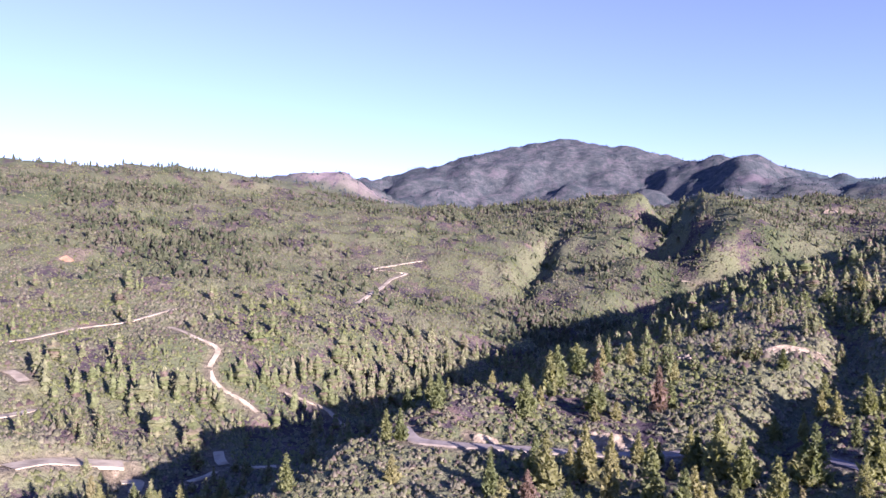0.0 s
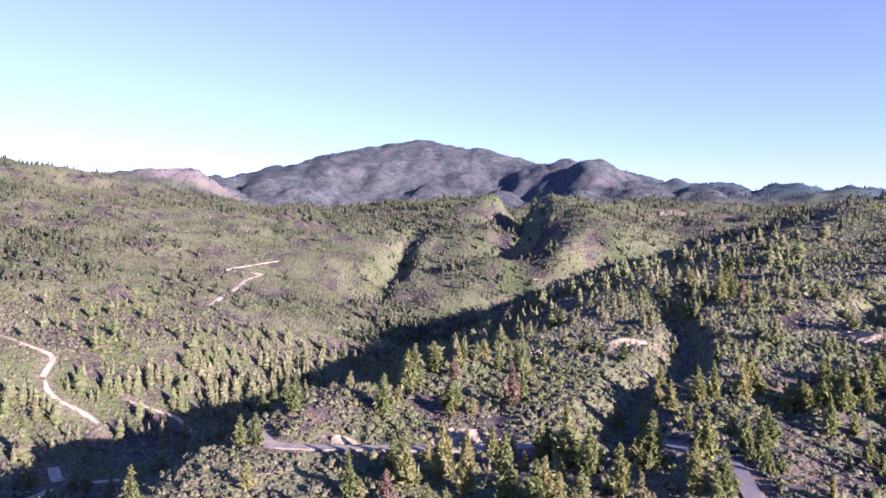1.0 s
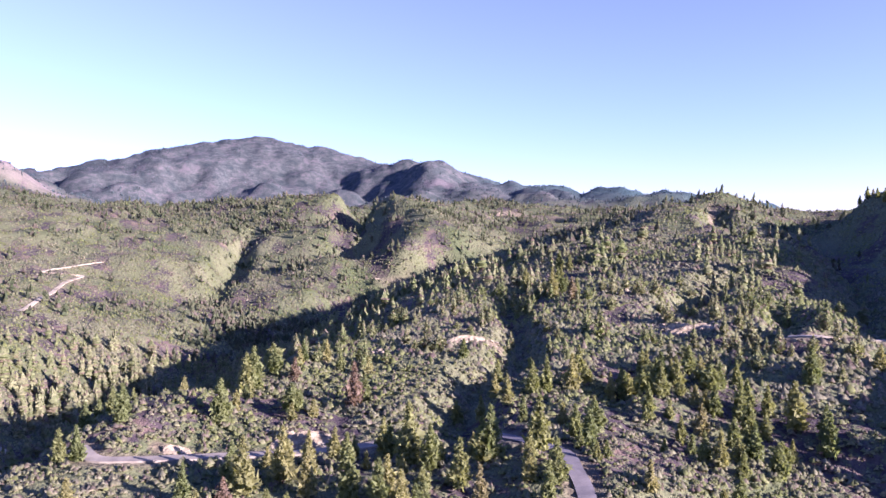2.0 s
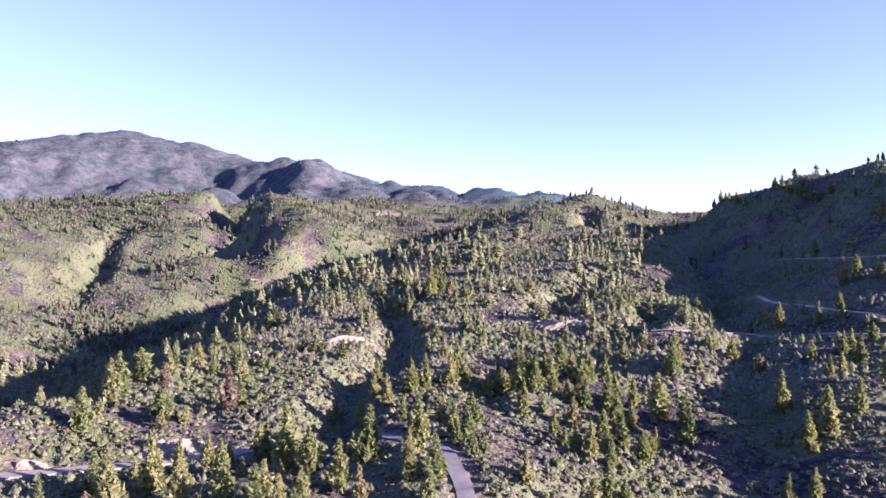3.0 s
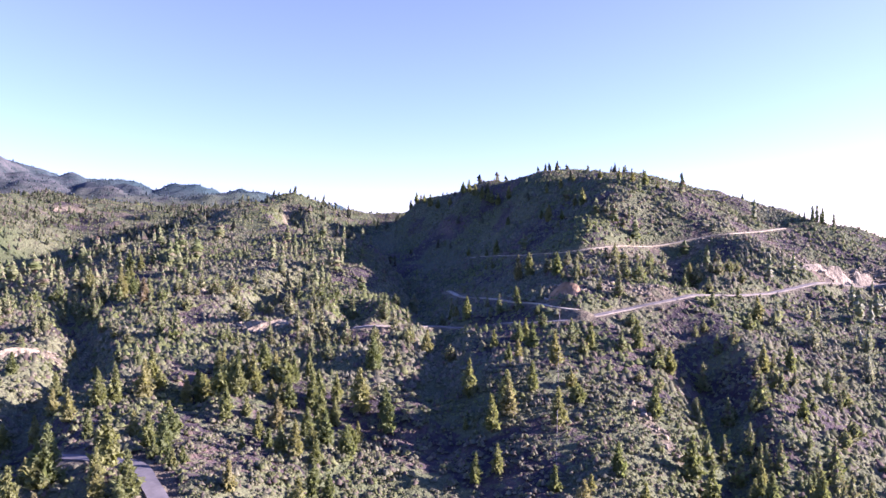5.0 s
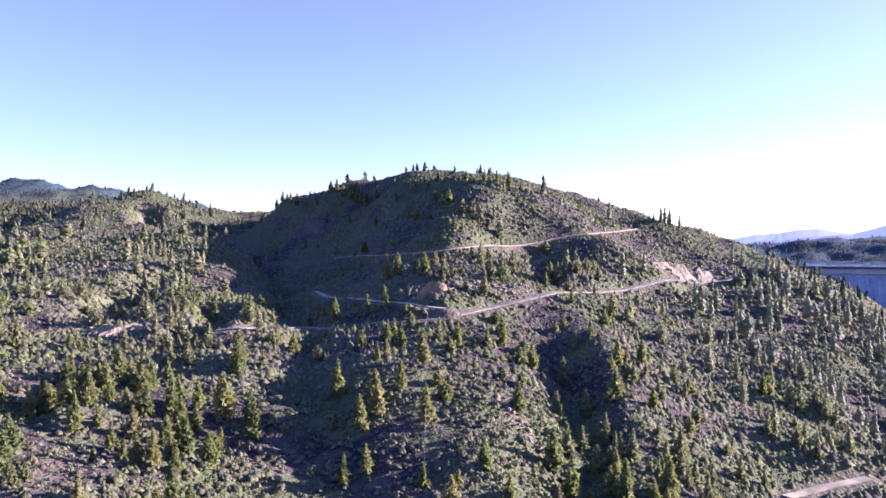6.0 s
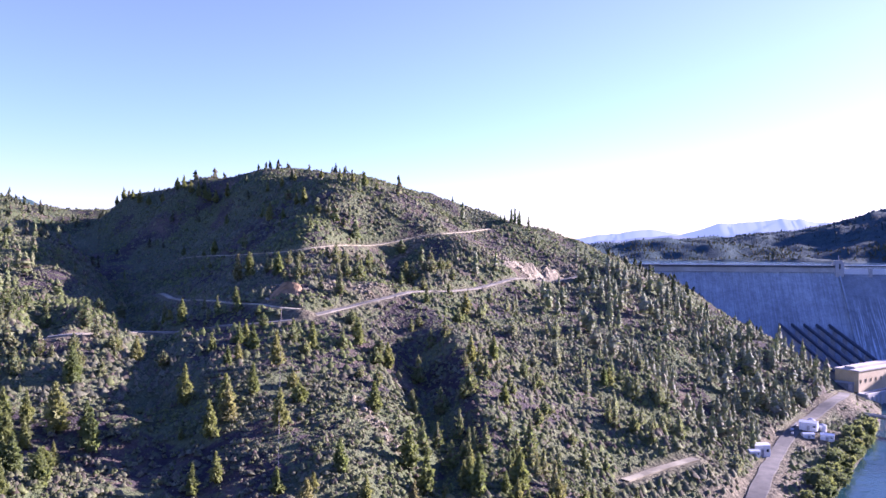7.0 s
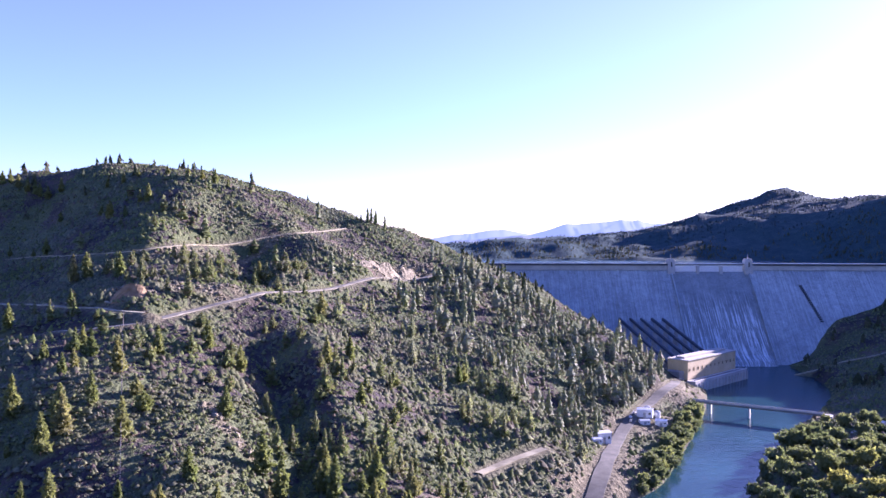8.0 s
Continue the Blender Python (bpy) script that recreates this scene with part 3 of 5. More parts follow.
ROCKS = [
    ((819, 150), (934, 81), 15, 9, 'tall tan rock face cut above the hillside road'),
    ((526, 282), (532, 254), 13, 11, 'orange earth bank above the road'),
    ((554, 237), (595, 211), 6, 5, 'low rocky bank above the road'),
    ((195, 464), (236, 467), 6, 4, 'pale rock bank on the near ridge'),
    ((60, 353), (95, 348), 6, 5, 'pale broken rock bank on the near ridge'),
    ((13, 349), (27, 349), 5, 4, 'yellow rock bank beside the ridge road'),
    ((854, 1694), (916, 1701), 9, 8, 'pale cliff on the far spur'),
    ((358, 434), (390, 421), 6, 5, 'reddish rock bank among the pines'),
    ((361, 450), (383, 414), 6, 5, 'reddish rock outcrop among the pines'),
    ((-506, 1007), (-495, 1048), 8, 14, 'orange bare scar on the western slope')]

# ---- how thickly trees stand: east, north, trees in 1000 square metres ----
FAR_WOODS = [(-1105, 1878, 1.2), (-804, 2007, 1.5), (-599, 2195, 1.5), (-715, 1504, 17), (-641, 1599, 15), (-482, 1274, 18), (-402, 1234, 19),
    (-319, 1107, 18), (-260, 1069, 14), (-478, 1404, 13), (-106, 857, 14), (-71, 906, 16), (-46, 958, 12), (67, 1056, 16),
    (-205, 709, 5), (-314, 679, 6), (-265, 659, 5), (-274, 1382, 5), (-791, 1437, 1.0), (-670, 1215, 0.7), (-553, 1003, 0.7),
    (-495, 1008, 0.7), (-365, 910, 1), (-302, 886, 0.7), (-247, 815, 0.7)]
WEST_WOODS = [(-423, 777, 0.8), (-327, 785, 1.2), (-353, 708, 1.5), (-217, 864, 3), (-198, 1292, 1.2), (-170, 1576, 2), (-144, 1435, 0.8),
    (-79, 1261, 1.5), (-128, 1041, 1.5), (-4, 1502, 1.8), (80, 1615, 1.8), (68, 1378, 1.2), (270, 1303, 0.4), (232, 1434, 1.2),
    (385, 1622, 2.2), (590, 1387, 5), (640, 1530, 7), (504, 1353, 3), (217, 1742, 5), (568, 1466, 5), (29, 1093, 2.5), (-276, 552, 4),
    (-212, 648, 4), (-304, 551, 1), (-288, 2671, 5), (162, 1863, 6)]
RIDGE_WOODS = [(407, 1832, 6), (379, 1878, 7), (530, 1884, 7), (308, 1419, 5), (573, 1410, 7), (709, 1433, 2), (430, 1241, 2),
    (169, 1092, 12), (19, 376, 3), (65, 419, 4), (120, 407, 5), (133, 366, 6), (164, 451, 3), (226, 582, 2.2),
    (-16, 301, 3), (60, 300, 5), (413, 711, 4), (946, 1459, 4), (512, 629, 2), (749, 791, 2.5), (680, 637, 3),
    (257, 429, 4), (165, 353, 4), (279, 353, 5.5), (367, 324, 5)]
HILL_WOODS = [(247, 261, 3), (308, 252, 4), (843, 674, 1.6), (877, 565, 0.4), (951, 633, 1.5), (991, 746, 2), (930, 542, 1),
    (908, 270, 0.12), (949, 208, 0.12), (895, 302, 0.15), (1000, 162, 0.1), (859, 348, 0.5), (877, 443, 1.0), (999, 707, 6),
    (403, 286, 1.8), (607, 307, 3.5), (435, 220, 2.6), (347, 162, 1.4), (762, 289, 1.8), (828, 314, 0.8), (895, 197, 0.5),
    (534, 137, 3.0), (505, 92, 5), (689, 55, 5), (453, 67, 5)]
DAM_WOODS = [(624, 10, 5), (675, 211, 2.4), (784, -14, 6), (795, -73, 9), (866, -131, 9), (957, -88, 6), (609, -24, 6),
    (1008, -18, 5), (989, -553, 9), (1095, -486, 9), (1145, -623, 9), (890, -420, 4), (682, -454, 5), (852, -743, 6),
    (646, -657, 5), (0, -800, 4), (-900, 100, 4), (100, 120, 2), (1000, 3600, 2), (-600, 3000, 3), (2600, 0, 8),
    (2600, -900, 9), (3000, 600, 2)]
WOODS = np.array(FAR_WOODS + WEST_WOODS + RIDGE_WOODS + HILL_WOODS + DAM_WOODS, float)


# ---- mesh helpers ----
def mesh_np(name, verts, tris, material, smooth=False):
    me = bpy.data.meshes.new(name)
    verts, tris = np.asarray(verts, np.float32), np.asarray(tris, np.int32)
    k = tris.shape[1]
    me.vertices.add(len(verts))
    me.vertices.foreach_set("co", verts.ravel())
    me.loops.add(tris.size)
    me.loops.foreach_set("vertex_index", tris.ravel())
    me.polygons.add(len(tris))
    me.polygons.foreach_set("loop_start", np.arange(0, tris.size, k, dtype=np.int32))
    me.polygons.foreach_set("use_smooth", np.full(len(tris), smooth))
    me.update(calc_edges=True)
    me.materials.append(material)
    return me


def part(name, bm, material, parent=None, label=""):
    me = bpy.data.meshes.new(name)
    bm.to_mesh(me)
    bm.free()
    me.materials.append(material)
    ob = new(name, me)
    if parent is not None:
        ob.parent = parent
    return tagged(ob, label)


def box(bm, x0, y0, z0, x1, y1, z1):
    v = [bm.verts.new(c) for c in ((x0, y0, z0), (x1, y0, z0), (x1, y1, z0), (x0, y1, z0), (x0, y0, z1), (x1, y0, z1), (x1, y1, z1), (x0, y1, z1))]
    for f in ((3, 2, 1, 0), (4, 5, 6, 7), (0, 1, 5, 4), (1, 2, 6, 5), (2, 3, 7, 6), (3, 0, 4, 7)):
        bm.faces.new([v[i] for i in f])


def boxes(*dims):
    bm = bmesh.new()
    for d in dims:
        box(bm, *d)
    return bm


def tube(bm, p, q, r0, r1, sides=10):
    p, q = Vector(p), Vector(q)
    turn = (q - p).to_track_quat("Z", "Y").to_matrix()
    rings = []
    for c, r in ((p, r0), (q, r1)):
        rings.append([bm.verts.new(c + turn @ Vector((r * math.cos(a), r * math.sin(a), 0))) for a in (2 * math.pi * i / sides for i in range(sides))])
    for i in range(sides):
        j = (i + 1) % sides
        bm.faces.new((rings[0][i], rings[0][j], rings[1][j], rings[1][i]))
    bm.faces.new(rings[0][::-1])
    bm.faces.new(rings[1])


def tubed(*dims, sides=10):
    bm = bmesh.new()
    for d in dims:
        tube(bm, *d, sides=sides)
    return bm


# ---- roads: plan line, width; the ground is levelled along them ----
ROAD_PLANS = []
for road_name, (road_pts, road_width, road_mat) in ROADS.items():
    rl = smooth_line(road_pts, 4.0)
    rz = rough_land(rl[:, 0], rl[:, 1])
    win = 9
    pad = np.concatenate([np.full(win, rz[0]), rz, np.full(win, rz[-1])])
    rz = np.convolve(pad, np.ones(2 * win + 1) / (2 * win + 1), "valid")
    ROAD_PLANS.append((road_name, np.column_stack([rl, rz]), road_width, road_mat))


def shaped_land(x, y):
    """Final heights, and how near each place is to a road (1 on it, 0 well off it)."""
    h = rough_land(x, y)
    bare = np.zeros(len(h))
    for _, rl, width, _ in ROAD_PLANS:
        d, k = near_line(x, y, rl)
        w = step01(width * 0.5 + 11, width * 0.5 + 2.5, d)
        h = h * (1 - w) + (rl[k, 2] - 0.25) * w
        bare = np.maximum(bare, step01(width * 0.5 + 9, width * 0.5 + 2.5, d))
    return h, bare


def clearings(x, y):
    """Bare earth: cut banks, landings and scars, as ragged strips from one place to another."""
    b = np.zeros(len(x))
    wob = (fractal(x, y, 14, 77, 3) - 0.5) * 1.4
    for x0, y0, x1, y1, half in CLEARINGS:
        ux, uy = x1 - x0, y1 - y0
        t = np.clip(((x - x0) * ux + (y - y0) * uy) / (ux * ux + uy * uy + 1e-6), 0, 1)
        b = np.maximum(b, step01(1.3, 0.7, np.hypot(x - x0 - t * ux, y - y0 - t * uy) / half + wob))
    return b


def build_ground():
    az = np.radians(np.concatenate([np.linspace(-36, 124, 581), np.linspace(127, 321, 66)]))
    rad = np.concatenate([[0.0], np.geomspace(0.4, 230, 34)[:-1], np.geomspace(230, 1250, 240)[:-1], np.geomspace(1250, 5200, 120), [6500, 9000]])
    a, r = np.meshgrid(az, rad)
    x, y = (r * np.sin(a)).ravel(), (r * np.cos(a)).ravel()
    h, bare = shaped_land(x, y)
    bare = np.maximum(bare * 0.8, clearings(x, y))
    na, nr = len(az), len(rad)
    i, j = np.meshgrid(np.arange(na), np.arange(nr - 1))
    i2 = (i + 1) % na
    quads = np.stack([j * na + i, (j + 1) * na + i, (j + 1) * na + i2, j * na + i2], -1).reshape(-1, 4)
    verts = np.column_stack([x, y, h])
    verts = np.vstack([verts, [[0, 0, h[:na].mean()]]])
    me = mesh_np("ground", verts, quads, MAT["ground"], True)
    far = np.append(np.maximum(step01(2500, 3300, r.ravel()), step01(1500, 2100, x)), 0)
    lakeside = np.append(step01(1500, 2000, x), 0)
    brush = step01(0.33, 0.53, fractal(x, y, 45, 61, 3))
    burnt = np.append(step01(1.25, 0.6, np.hypot((x + 370) / 230, (y - 2930) / 120)), 0)
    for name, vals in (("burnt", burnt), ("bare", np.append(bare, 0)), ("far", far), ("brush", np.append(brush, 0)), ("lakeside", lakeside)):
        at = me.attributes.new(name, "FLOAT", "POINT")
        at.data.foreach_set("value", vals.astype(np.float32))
    ob = new("ground", me)
    tagged(ob, "brush-covered hills of dry soil with gullies and bare scars", "ground", kind="structure")
    return ob


build_ground()


def ribbon(name, rl, width, mat, label, lift=0.25):
    """A road bed with shoulders that drop into the ground."""
    p = rl[:, :2]
    t = np.gradient(p, axis=0)
    t /= np.linalg.norm(t, axis=1)[:, None]
    nrm = np.column_stack([-t[:, 1], t[:, 0]])
    n = len(p)
    wid = width * (1 + 0.25 * (fractal(p[:, 0], p[:, 1], 25, 91, 2) - 0.5))
    rows = []
    for off, dz in ((-0.53, -1.6), (-0.5, lift), (0.0, lift + 0.05), (0.5, lift), (0.53, -1.6)):
        q = p + nrm * (off * wid)[:, None]
        rows.append(np.column_stack([q, rl[:, 2] + dz]))
    verts = np.stack(rows, 1).reshape(-1, 3)
    k = np.arange(n - 1)[:, None] * 5 + np.arange(4)[None]
    quads = np.stack([k, k + 1, k + 6, k + 5], -1).reshape(-1, 4)
    ob = new(name, mesh_np(name, verts, quads, MAT[mat]))
    return tagged(ob, label, "road", kind="structure")


ROAD_LABEL = {"dirt": "pale dirt track cut across the brushy slope", "asphalt": "grey paved road along the hillside", "lane": "grey paved lane curving between the pines, darkened for shade", "gravel": "wide grey gravel road beside the river"}
for road_name, rl, width, mat in ROAD_PLANS:
    ribbon("road_" + road_name, rl, width * (1.0 if mat == "gravel" else 1.15), mat, ROAD_LABEL[mat], 0.25 if mat == "gravel" else 0.5)

# ---- water ----
def build_river():
    rl = river_line
    t = np.gradient(rl[:, :2], axis=0)
    t /= np.linalg.norm(t, axis=1)[:, None]
    nrm = np.column_stack([-t[:, 1], t[:, 0]])
    offs = np.linspace(-1, 1, 7)
    v = np.stack([np.column_stack([rl[:, :2] + nrm * ((rl[:, 2] + 9) * o)[:, None], np.zeros(len(rl))]) for o in offs], 1).reshape(-1, 3)
    k = np.arange(len(rl) - 1)[:, None] * 7 + np.arange(6)[None]
    quads = np.stack([k, k + 1, k + 8, k + 7], -1).reshape(-1, 4)
    tagged(new("water", mesh_np("river", v, quads, MAT["river"], True)), "blue-green river flowing below the dam", "river", kind="structure")


build_river()
bm = bmesh.new()
bm.faces.new([bm.verts.new((*across(l, d), 136.5)) for l, d in ((-400, 1600), (-10, 1285), (200, 1290), (450, 1295), (700, 1290), (905, 1285), (1500, 1500), (3200, 2200), (3200, 4200), (-900, 4200), (-900, 2300))])
tagged(part("water", bm, MAT["lake"]), "pale blue reservoir behind the dam", "lake", kind="structure")


# ---- the dam ----
DAM = Matrix(((math.cos(VA), math.sin(VA), 0, 0), (-math.sin(VA), math.cos(VA), 0, 0), (0, 0, 1, 0), (0, 0, 0, 1)))
CREST, AXIS, SLOPE = 152.0, 1262.0, 0.76


def in_valley(ob):
    """Place a thing built in metres across and up the valley."""
    ob.matrix_world = DAM
    return ob


def bow(l):
    """The dam's gentle upstream bow."""
    return AXIS + 26.0 * (1 - ((l - 448) / 470.0) ** 2) - 14


def dam_slab(l0, l1, profile, cols):
    """A length of the dam with the given cross-section (towards the valley, height)."""
    bm = bmesh.new()
    rows = []
    for i in range(cols + 1):
        l = l0 + (l1 - l0) * i / cols
        rows.append([bm.verts.new((l, bow(l) - d, z)) for d, z in profile])
    n = len(profile)
    for a, b in zip(rows[:-1], rows[1:]):
        for j in range(n):
            k = (j + 1) % n
            bm.faces.new((a[j], a[k], b[k], b[j]))
    bm.faces.new(rows[0][::-1])
    bm.faces.new(rows[-1])
    bmesh.ops.recalc_face_normals(bm, faces=bm.faces)
    return bm


SPILL0, SPILL1 = 386.0, 512.0
GATE_SILL = 141.0
base = -8.0


def face(z):
    return 6.0 + max(0.0, (CREST - 10 - z)) * SLOPE


dam = tagged(in_valley(new("dam")), "huge grey concrete gravity dam with stained sloping face", "dam")
wall_profile = [(-6, base), (-6, CREST), (6, CREST), (6, CREST - 10), (face(75), 75), (face(30), 30), (face(base), base)]
spill_profile = [(-6, base), (-6, GATE_SILL), (2, GATE_SILL), (7, GATE_SILL - 4), (face(100) + 1, 100), (face(40) + 2, 40), (face(14) + 4, 14), (face(6) + 14, 6), (face(base) + 16, base)]
# monoliths about 15 m wide, with open joints between
for l0, l1, n, prof, kind in ((-30, SPILL0, 28, wall_profile, "wall_block"), (SPILL1, 930, 28, wall_profile, "wall_block"), (SPILL0, SPILL1, 9, spill_profile, "spillway_block")):
    for i in range(n):
        a, b = l0 + (l1 - l0) * i / n, l0 + (l1 - l0) * (i + 1) / n
        shift = (0.0, 0.18, 0.06, 0.25)[(i * 7 + n) % 4]
        part(kind, dam_slab(a + 0.12, b - 0.12, [(d + (shift if d > 6.5 else 0), z) for d, z in prof], 2), MAT["spill" if kind == "spillway_block" else "dam"], dam)
part("joint_core", dam_slab(-30, 930, [(-4, base), (-4, GATE_SILL - 2), (3, GATE_SILL - 2), (face(75) - 2, 75), (face(base) - 2, base)], 40), MAT["dam"], dam)
for a, b in ((-30, SPILL0 - 4), (SPILL1 + 4, 930)):
    part("crest_band", dam_slab(a, b, [(5.5, CREST - 9.0), (5.5, CREST - 1.61), (7.6, CREST - 1.61), (7.6, CREST - 9.0)], 24), MAT["concrete"], dam, "paler concrete band under the crest road")
    part("crest_road", dam_slab(a, b, [(-6, CREST), (-6, CREST + 0.25), (5.4, CREST + 0.25), (5.4, CREST)], 24), MAT["asphalt"], dam, "grey crest roadway")
    # rail deepened into a dark strip that imitates shadow under the walkway edge
    part("parapet", dam_slab(a, b, [(6.6, CREST - 1.6), (6.6, CREST + 1.6), (9.2, CREST + 1.6), (9.2, CREST - 1.6)], 24), MAT["steel"], dam, "dark crest railing, thickened to stand for overhang shadow")
    part("parapet", dam_slab(a, b, [(-6.6, CREST - 3), (-6.6, CREST + 2.6), (-6.0, CREST + 2.6), (-6.0, CREST - 3)], 24), MAT["white"], dam, "white upstream parapet")
for l in (SPILL0 - 2, SPILL1 + 2):
    y = bow(l)
    tower = part("elevator_tower", boxes((l - 6, y - 11, CREST - 16, l + 6, y + 3, CREST + 7), (l - 4.6, y - 9.5, CREST + 7, l + 4.6, y + 1.5, CREST + 10), (l - 0.4, y - 5, CREST + 10, l + 0.4, y - 4.2, CREST + 17)), MAT["concrete"], dam)
    part("window", boxes((l - 1, y - 11.15, CREST - 4, l + 1, y - 11.003, CREST + 4)), MAT["glass"], tower)
    rib = bmesh.new()
    prof = [(8, CREST - 14), (face(100) + 5, 100), (face(40) + 5, 40), (face(4) + 10, 4)]
    for (d0, z0), (d1, z1) in zip(prof[:-1], prof[1:]):
        vs = []
        for d, z in ((d0, z0), (d1, z1)):
            for dl in (-1.3, 1.3):
                for dd in (-3, 3.5):
                    vs.append(rib.verts.new((l + dl, y - d - dd, z)))
        for f in ((0, 1, 3, 2), (4, 6, 7, 5), (0, 4, 5, 1), (2, 3, 7, 6), (0, 2, 6, 4), (1, 5, 7, 3)):
            rib.faces.new([vs[i] for i in f])
    bmesh.ops.recalc_face_normals(rib, faces=rib.faces)
    part("training_wall", rib, MAT["dam"], dam, "raised concrete wall beside the spillway")
span = (SPILL1 - SPILL0 - 8) / 3
for i in range(3):
    a = SPILL0 + 4 + span * i
    y = bow(a + span / 2)
    part("drum_gate", boxes((a + 2.2, y - 4, GATE_SILL - 1, a + span - 2.2, y - 1, GATE_SILL + 8.2)), MAT["white"], dam, "pale spillway drum gate")
    if i:
        part("gate_pier", boxes((a - 2.1, y - 9, GATE_SILL - 5, a + 2.1, y + 5, CREST - 2)), MAT["concrete"], dam)
deck = part("spillway_bridge", boxes((SPILL0 + 4, bow(448) - 5, CREST - 1.6, SPILL1 - 4, bow(448) + 3, CREST + 0.3)), MAT["concrete"], dam)
part("railing", boxes((SPILL0 + 4, bow(448) - 5.3, CREST - 0.2, SPILL1 - 4, bow(448) - 5.003, CREST + 1.4)), MAT["steel"], deck)
part("railing", boxes((SPILL0 + 4, bow(448) + 2.6, CREST + 0.31, SPILL1 - 4, bow(448) + 2.9, CREST + 2.4)), MAT["white"], deck)
# a dark stair line down the east wall
stair = bmesh.new()
for i in range(18):
    z = 118 - i * 3.2
    y = bow(592) - face(z) - 0.4
    box(stair, 590 + i * 0.9, y - 1.6, z - 3.6, 595 + i * 0.9, y + 5, z + 0.8)
part("drain_chute", stair, MAT["steel"], dam, "dark drain chute on the dam face")

# ---- the powerhouse, set askew to the dam along the river ----
PH = DAM @ pose(310, 950, 0, 0, 0, 44)
PHL, PHW = 134.0, 28.0
ph = tagged(new("powerhouse"), "cream concrete powerhouse with flat roof at the river's edge", "powerhouse")
ph.matrix_world = PH
part("wall", boxes((0, 0, 14, PHL, PHW, 38)), MAT["cream"], ph)
part("roof", boxes((-1, -1, 38.004, PHL + 1, PHW + 1, 39.5)), MAT["roof"], ph)
part("roof_house", boxes((8, 9, 39.504, PHL - 12, PHW - 7, 42)), MAT["roof"], ph)
part("annex", boxes((-13, 5, 8, -0.01, PHW - 3, 25)), MAT["grey"], ph, "low grey annex")
part("deck", boxes((-3, -12, -4, PHL + 10, -0.01, 13.9)), MAT["concrete"], ph, "long concrete draft tube deck above the water")
for i in range(12):
    l = 4 + (PHL - 10) / 11 * i
    w = part("window", boxes((l, -0.25, 25, l + 1.4, -0.004, 28.4)), MAT["glass"], ph)
    part("frame", boxes((l - 0.3, -0.4, 24.6, l, -0.004, 28.8), (l + 1.4, -0.4, 24.6, l + 1.7, -0.004, 28.8)), MAT["cream"], w)
for i in range(17):
    l = -2 + (PHL + 10) / 16 * i
    part("buttress", boxes((l, -13.4, -4, l + 1.8, -12.005, 11)), MAT["concrete"], ph)
part("parapet", boxes((-3, -12, 13.904, PHL + 10, -11.5, 15.1)), MAT["white"], ph, "pale parapet along the deck")
part("crane_rail", boxes((0, -8, 13.904, PHL, -7, 14.6)), MAT["steel"], ph, "dark gantry crane rail")

# ---- penstocks from the dam down to the powerhouse ----
for i in range(5):
    l0 = 284 + 17.5 * i
    top = Vector((l0, bow(l0) - face(66) + 4, 66))
    foot = DAM.inverted() @ PH @ Vector((14 + 27 * i, PHW + 1, 27))
    pen = tagged(in_valley(new("penstock")), "dark steel penstock pipe running down to the powerhouse", "penstock", "penstocks")
    part("pipe", tubed((top, foot, 2.5, 2.5), sides=16), MAT["steel"], pen)
    for k in range(5):
        c = top.lerp(foot, 0.12 + 0.19 * k)
        part("support", boxes((c.x - 3, c.y - 1.2, -2, c.x + 3, c.y + 1.2, c.z - 1.6)), MAT["concrete"], pen)

# ---- bridge over the river ----
bridge = tagged(in_valley(new("road_bridge")), "flat concrete road bridge on slim piers across the river", "bridge")
b0, b1 = Vector((254, 850, 12.5)), Vector((390, 768, 12.5))
bdir = (b1 - b0).normalized()
bside = Vector((-bdir.y, bdir.x, 0))


def beam(p, q, half, lo, hi):
    bm = bmesh.new()
    vs = [bm.verts.new(c + bside * s * half + Vector((0, 0, z))) for c in (p, q) for s in (-1, 1) for z in (lo, hi)]
    for f in ((0, 1, 3, 2), (4, 6, 7, 5), (0, 4, 5, 1), (2, 3, 7, 6), (0, 2, 6, 4), (1, 5, 7, 3)):
        bm.faces.new([vs[i] for i in f])
    bmesh.ops.recalc_face_normals(bm, faces=bm.faces)
    return bm


part("girder", beam(b0, b1, 2.6, -1.9, -0.5), MAT["old_concrete"], bridge)
part("bridge_deck", beam(b0 - bdir * 6, b1 + bdir * 6, 3.8, -0.496, 0.2), MAT["old_concrete"], bridge)
for s in (-1, 1):
    part("railing", beam(b0 + bside * 3.6 * s, b1 + bside * 3.6 * s, 0.15, 0.204, 1.5), MAT["grey"], bridge, "grey bridge railing")
for f in (0.05, 0.30, 0.55):
    c = b0.lerp(b1, f)
    part("pier", beam(c - bdir * 0.8, c + bdir * 0.8, 2.6, -17, -1.904), MAT["concrete"], bridge)
for c, w in ((b0, -1), (b1, 1)):
    part("abutment", beam(c + bdir * w * 0.5, c + bdir * w * 8, 5.4, -14, -0.5), MAT["concrete"], bridge)


# ---- plants ----
rng = np.random.default_rng(7)


